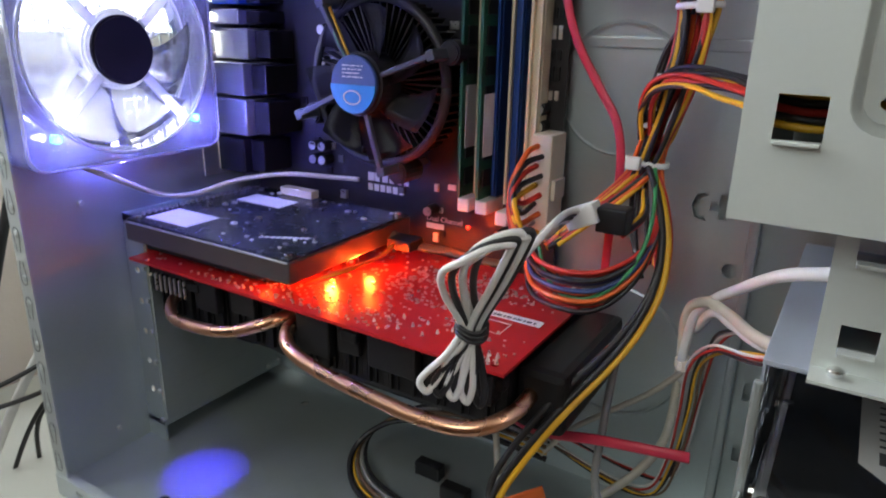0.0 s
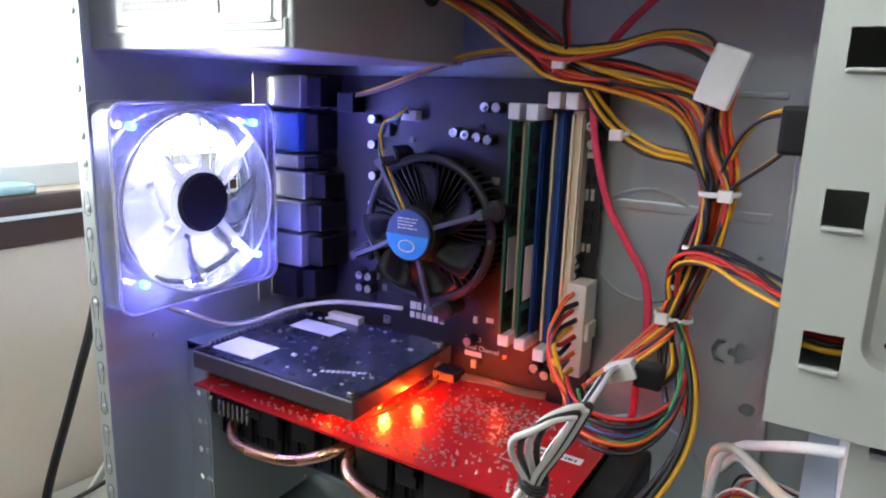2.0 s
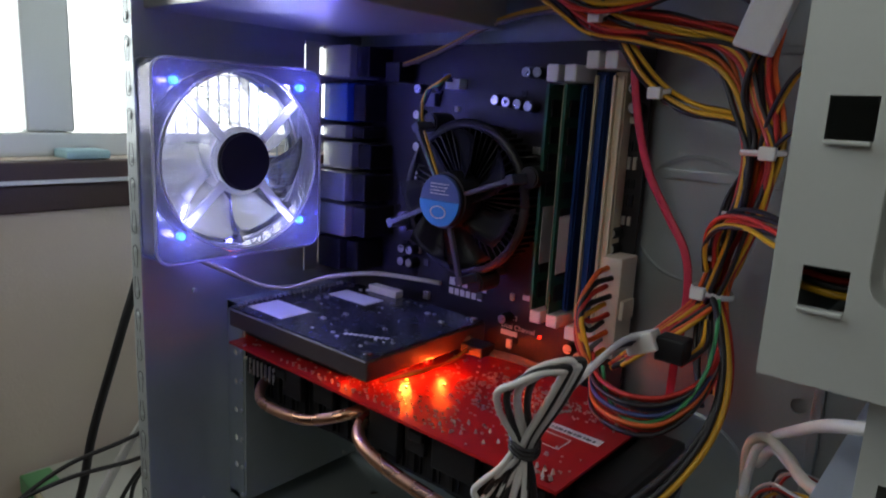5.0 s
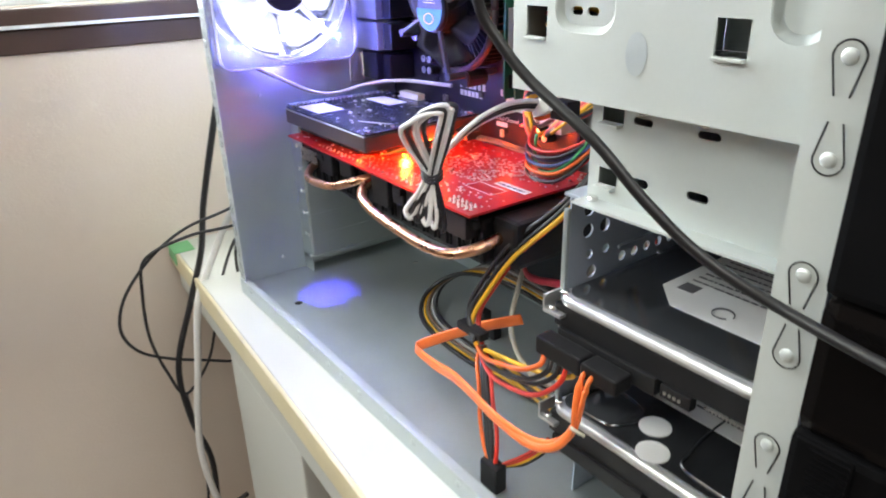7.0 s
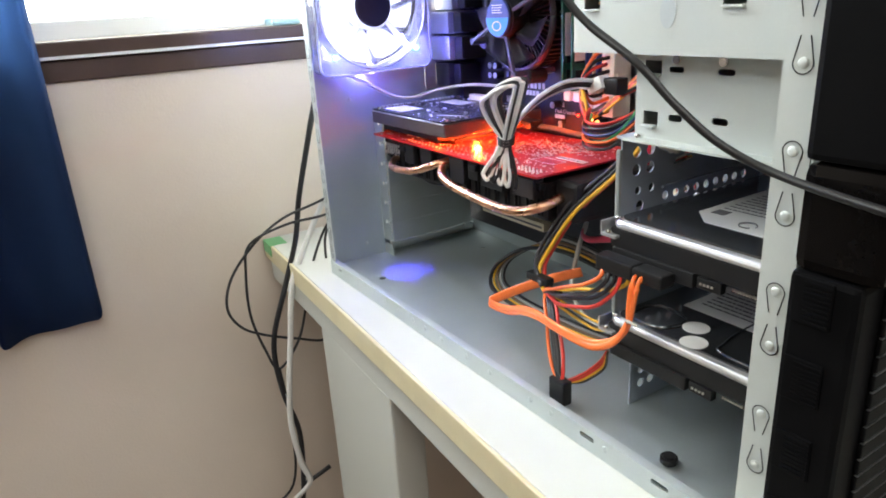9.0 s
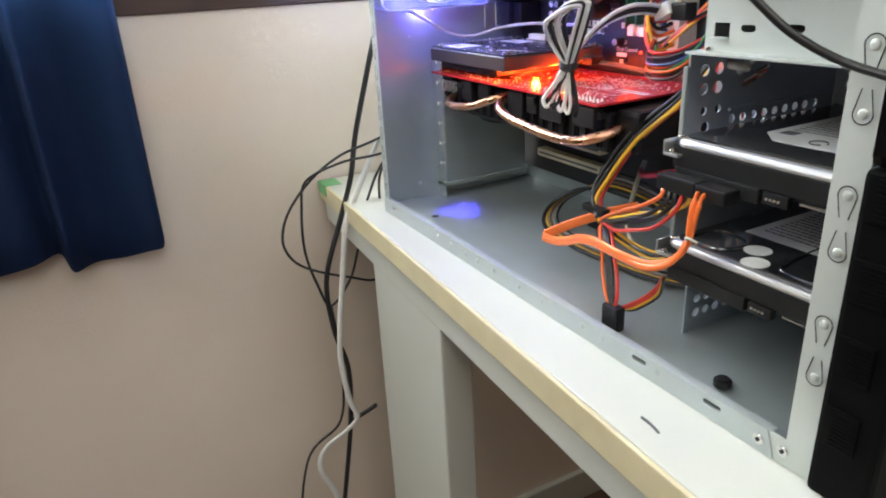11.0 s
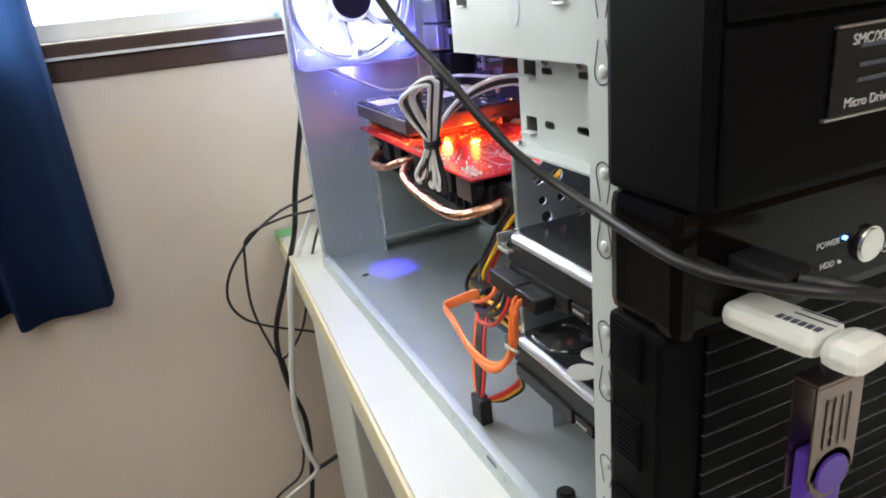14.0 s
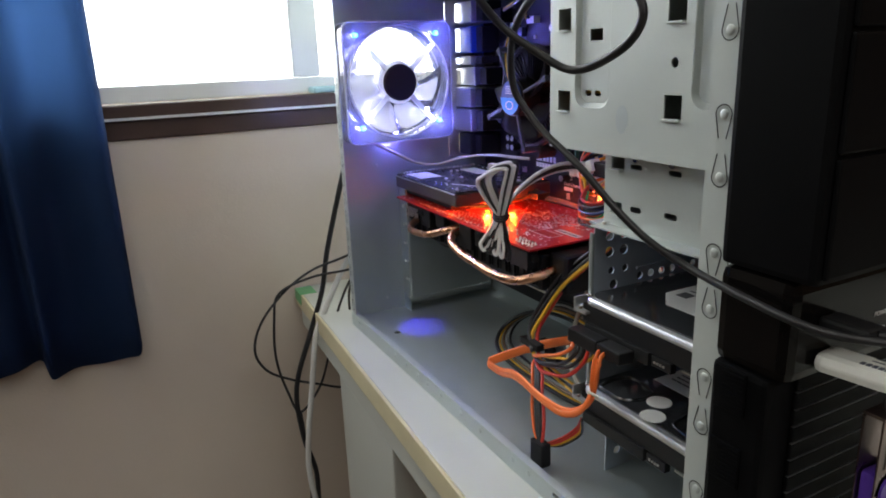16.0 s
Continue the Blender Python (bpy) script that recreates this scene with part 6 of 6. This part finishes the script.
# ---- leads outside the case ----
usb = thing("usb_extension_cable", "thick black cable plugged into the front port", "cable")
cord("cable", [(0.610, 0.130, 0.148), (0.590, 0.080, 0.160), (0.566, 0.034, 0.1715), (0.557, 0.012, 0.1760), (0.541, -0.002, 0.1775), (0.526, -0.0105, 0.1815), (0.4860, -0.0105, 0.1875), (0.464, -0.018, 0.198), (0.449, -0.027, 0.213), (0.435, -0.034, 0.229), (0.413, -0.039, 0.244), (0.403, -0.043, 0.255), (0.399, -0.047, 0.265), (0.401, -0.050, 0.280), (0.407, -0.051, 0.293), (0.420, -0.051, 0.304), (0.440, -0.050, 0.312), (0.463, -0.049, 0.312), (0.479, -0.048, 0.303), (0.484, -0.047, 0.292), (0.474, -0.048, 0.281), (0.448, -0.050, 0.2735), (0.432, -0.060, 0.283), (0.423, -0.068, 0.292), (0.421, -0.078, 0.303), (0.418, -0.085, 0.317), (0.412, -0.085, 0.337), (0.420, -0.070, 0.390), (0.435, -0.020, 0.4315), (0.440, 0.030, 0.4335)], 0.0018, W["black"], usb, "", steps=10)
plug = part("plug", box(PX + 0.0001, PX + 0.020, 0.010, 0.022, 0.1725, 0.1775, 0.0015), BLACK, usb, "flat black plug")
cord("cable", [(PX + 0.020, 0.016, 0.1750), (PX + 0.028, 0.022, 0.1740), (0.575, 0.050, 0.1640), (0.595, 0.100, 0.150)], 0.0022, W["black"], usb)
stick = thing("usb_stick", "white plastic memory stick in the front port", "usb stick")
sm = Matrix.Translation((PX + 0.0004, 0.0150, 0.1590)) @ Matrix.Rotation(radians(6), 4, "Z") @ Matrix.Rotation(radians(-1), 4, "Y")
part("stick_body", box(0.0, 0.030, -0.0078, 0.0078, -0.0040, 0.0040, 0.0035, sm), WHITE_NYLON, stick, "rounded white body")
part("stick_cap", box(0.0304, 0.042, -0.0080, 0.0080, -0.0042, 0.0042, 0.0038, sm), WHITE_NYLON, stick, "rounded white cap")
pm = bmesh.new()
for i in range(6):
    bx(pm, 0.016 + 0.0022 * i, 0.0176 + 0.0022 * i, -0.0045, -0.0018, 0.00402, 0.0042, 0, sm)
bx(pm, 0.018, 0.030, 0.0012, 0.0018, 0.00402, 0.0042, 0, sm)
bx(pm, 0.018, 0.030, 0.0042, 0.0048, 0.00402, 0.0042, 0, sm)
part("printed_mark", pm, FRAME_GREY, stick, "small grey print")
swivel = thing("swivel_stick", "small purple swivel memory stick with a metal cover", "usb stick")
PURPLE = material("purple_plastic", (0.10, 0.04, 0.36), 0.35, 0.0, 0.1, 100, 900, 0.03)
SWIVEL_METAL = material("tinted_steel", (0.26, 0.20, 0.185), 0.30, 1.0, 0.1, 80, 900, 0.03)
SX = LX + 0.020
part("stick_body", box(SX, SX + 0.0066, 0.0275, 0.0440, 0.0890, 0.1150, 0.002), PURPLE, swivel, "purple plastic body")
part("usb_connector", box(SX + 0.001, SX + 0.0056, 0.0298, 0.0418, 0.0770, 0.0889, 0.0006), CHROME, swivel, "bright metal connector")
part("metal_cover", box(SX + 0.0068, SX + 0.0076, 0.0255, 0.0460, 0.1060, 0.1410, 0.0004), SWIVEL_METAL, swivel, "brushed metal cover")
part("metal_cover", rod(bmesh.new(), (SX + 0.0072, 0.0357, 0.1070), "x", 0.0093, 0.0008, 28), SWIVEL_METAL, swivel)
part("pivot", rod(bmesh.new(), (SX + 0.0080, 0.0357, 0.1070), "x", 0.0072, 0.0012, 28, bevel=0.0004), PURPLE, swivel, "purple pivot disc")
part("cover_back", box(SX - 0.0010, SX - 0.0002, 0.0255, 0.0460, 0.0990, 0.1410, 0.0003), SWIVEL_METAL, swivel)
part("cover_end", box(SX - 0.0010, SX + 0.0076, 0.0255, 0.0460, 0.1411, 0.1424, 0.0003), SWIVEL_METAL, swivel)
for k in range(4):
    part("cover_rib", box(SX + 0.0077, SX + 0.0081, 0.0300 + 0.0034 * k, 0.0314 + 0.003 * k, 0.118, 0.136, 0.0002), SWIVEL_METAL, swivel)
ring = bmesh.new()
tube(ring, [(SX + 0.003, 0.036 + 0.004 * math.cos(a), 0.1465 + 0.0055 * math.sin(a)) for a in [2 * math.pi * i / 16 for i in range(17)]], 0.0006, 6, 1, 2)
part("hang_loop", ring, W["black"], swivel)

swivel.location += Vector((0, 0.003, -0.006))

# leads that hang behind the desk end
back = thing("mains_lead", "thick black mains lead hanging behind the desk", "cable")
cord("cable", [(-0.004, 0.060, 0.360), (-0.035, 0.040, 0.300), (-0.030, 0.022, 0.200), (-0.035, 0.006, 0.140), (-0.052, -0.008, 0.070), (-0.060, -0.016, 0.020), (-0.062, -0.034, -0.030), (-0.061, -0.0575, -0.095), (-0.060, -0.056, -0.160), (-0.060, -0.044, -0.220), (-0.060, -0.050, -0.300), (-0.055, -0.070, -0.400), (-0.05, -0.10, -0.55), (-0.05, -0.12, -0.712)], 0.0030, W["black"], back)
cord("cable", [(-0.060, -0.050, -0.295), (-0.055, -0.030, -0.285), (-0.050, -0.016, -0.276)], 0.0028, W["black"], back)
white_l = thing("white_lead", "flat white lead hanging with the black leads", "cable")
cord("cable", [(-0.010, 0.036, 0.120), (-0.028, 0.022, 0.085), (-0.044, 0.003, 0.042), (-0.049, -0.019, -0.002), (-0.050, -0.031, -0.030), (-0.050, -0.042, -0.096), (-0.050, -0.051, -0.150), (-0.051, -0.055, -0.200), (-0.051, -0.050, -0.255), (-0.050, -0.043, -0.284), (-0.052, -0.058, -0.300), (-0.056, -0.088, -0.320), (-0.057, -0.096, -0.350), (-0.056, -0.078, -0.410), (-0.05, -0.07, -0.55), (-0.05, -0.07, -0.712)], 0.0036, W["white"], white_l, "", 0.6, (0, 1, 0))
loops = thing("thin_black_leads", "thin black leads hanging in loose loops", "cable")
cord("cable", [(-0.004, 0.050, 0.090), (-0.030, 0.005, 0.066), (-0.050, -0.030, 0.050), (-0.062, -0.062, 0.025), (-0.066, -0.090, -0.008), (-0.066, -0.100, -0.040), (-0.064, -0.090, -0.065), (-0.062, -0.066, -0.082), (-0.058, -0.030, -0.097), (-0.056, 0.000, -0.107), (-0.056, 0.012, -0.088), (-0.054, 0.014, -0.050), (-0.048, 0.012, -0.010), (-0.036, 0.012, 0.030), (-0.010, 0.030, 0.070)], 0.0015, W["black"], loops)
cord("cable", [(-0.004, 0.055, 0.070), (-0.025, 0.010, 0.052), (-0.045, -0.030, 0.044), (-0.062, -0.066, 0.026), (-0.066, -0.074, -0.005), (-0.065, -0.077, -0.055), (-0.062, -0.068, -0.100), (-0.060, -0.056, -0.128), (-0.058, -0.030, -0.100), (-0.056, -0.016, -0.060), (-0.050, -0.004, -0.010), (-0.030, 0.012, 0.040), (-0.006, 0.040, 0.075)], 0.0015, W["black"], loops)
cord("cable", [(-0.060, -0.056, -0.128), (-0.062, -0.052, -0.20), (-0.064, -0.060, -0.290), (-0.068, -0.110, -0.340), (-0.06, -0.14, -0.50), (-0.06, -0.15, -0.714)], 0.0016, W["black"], loops)
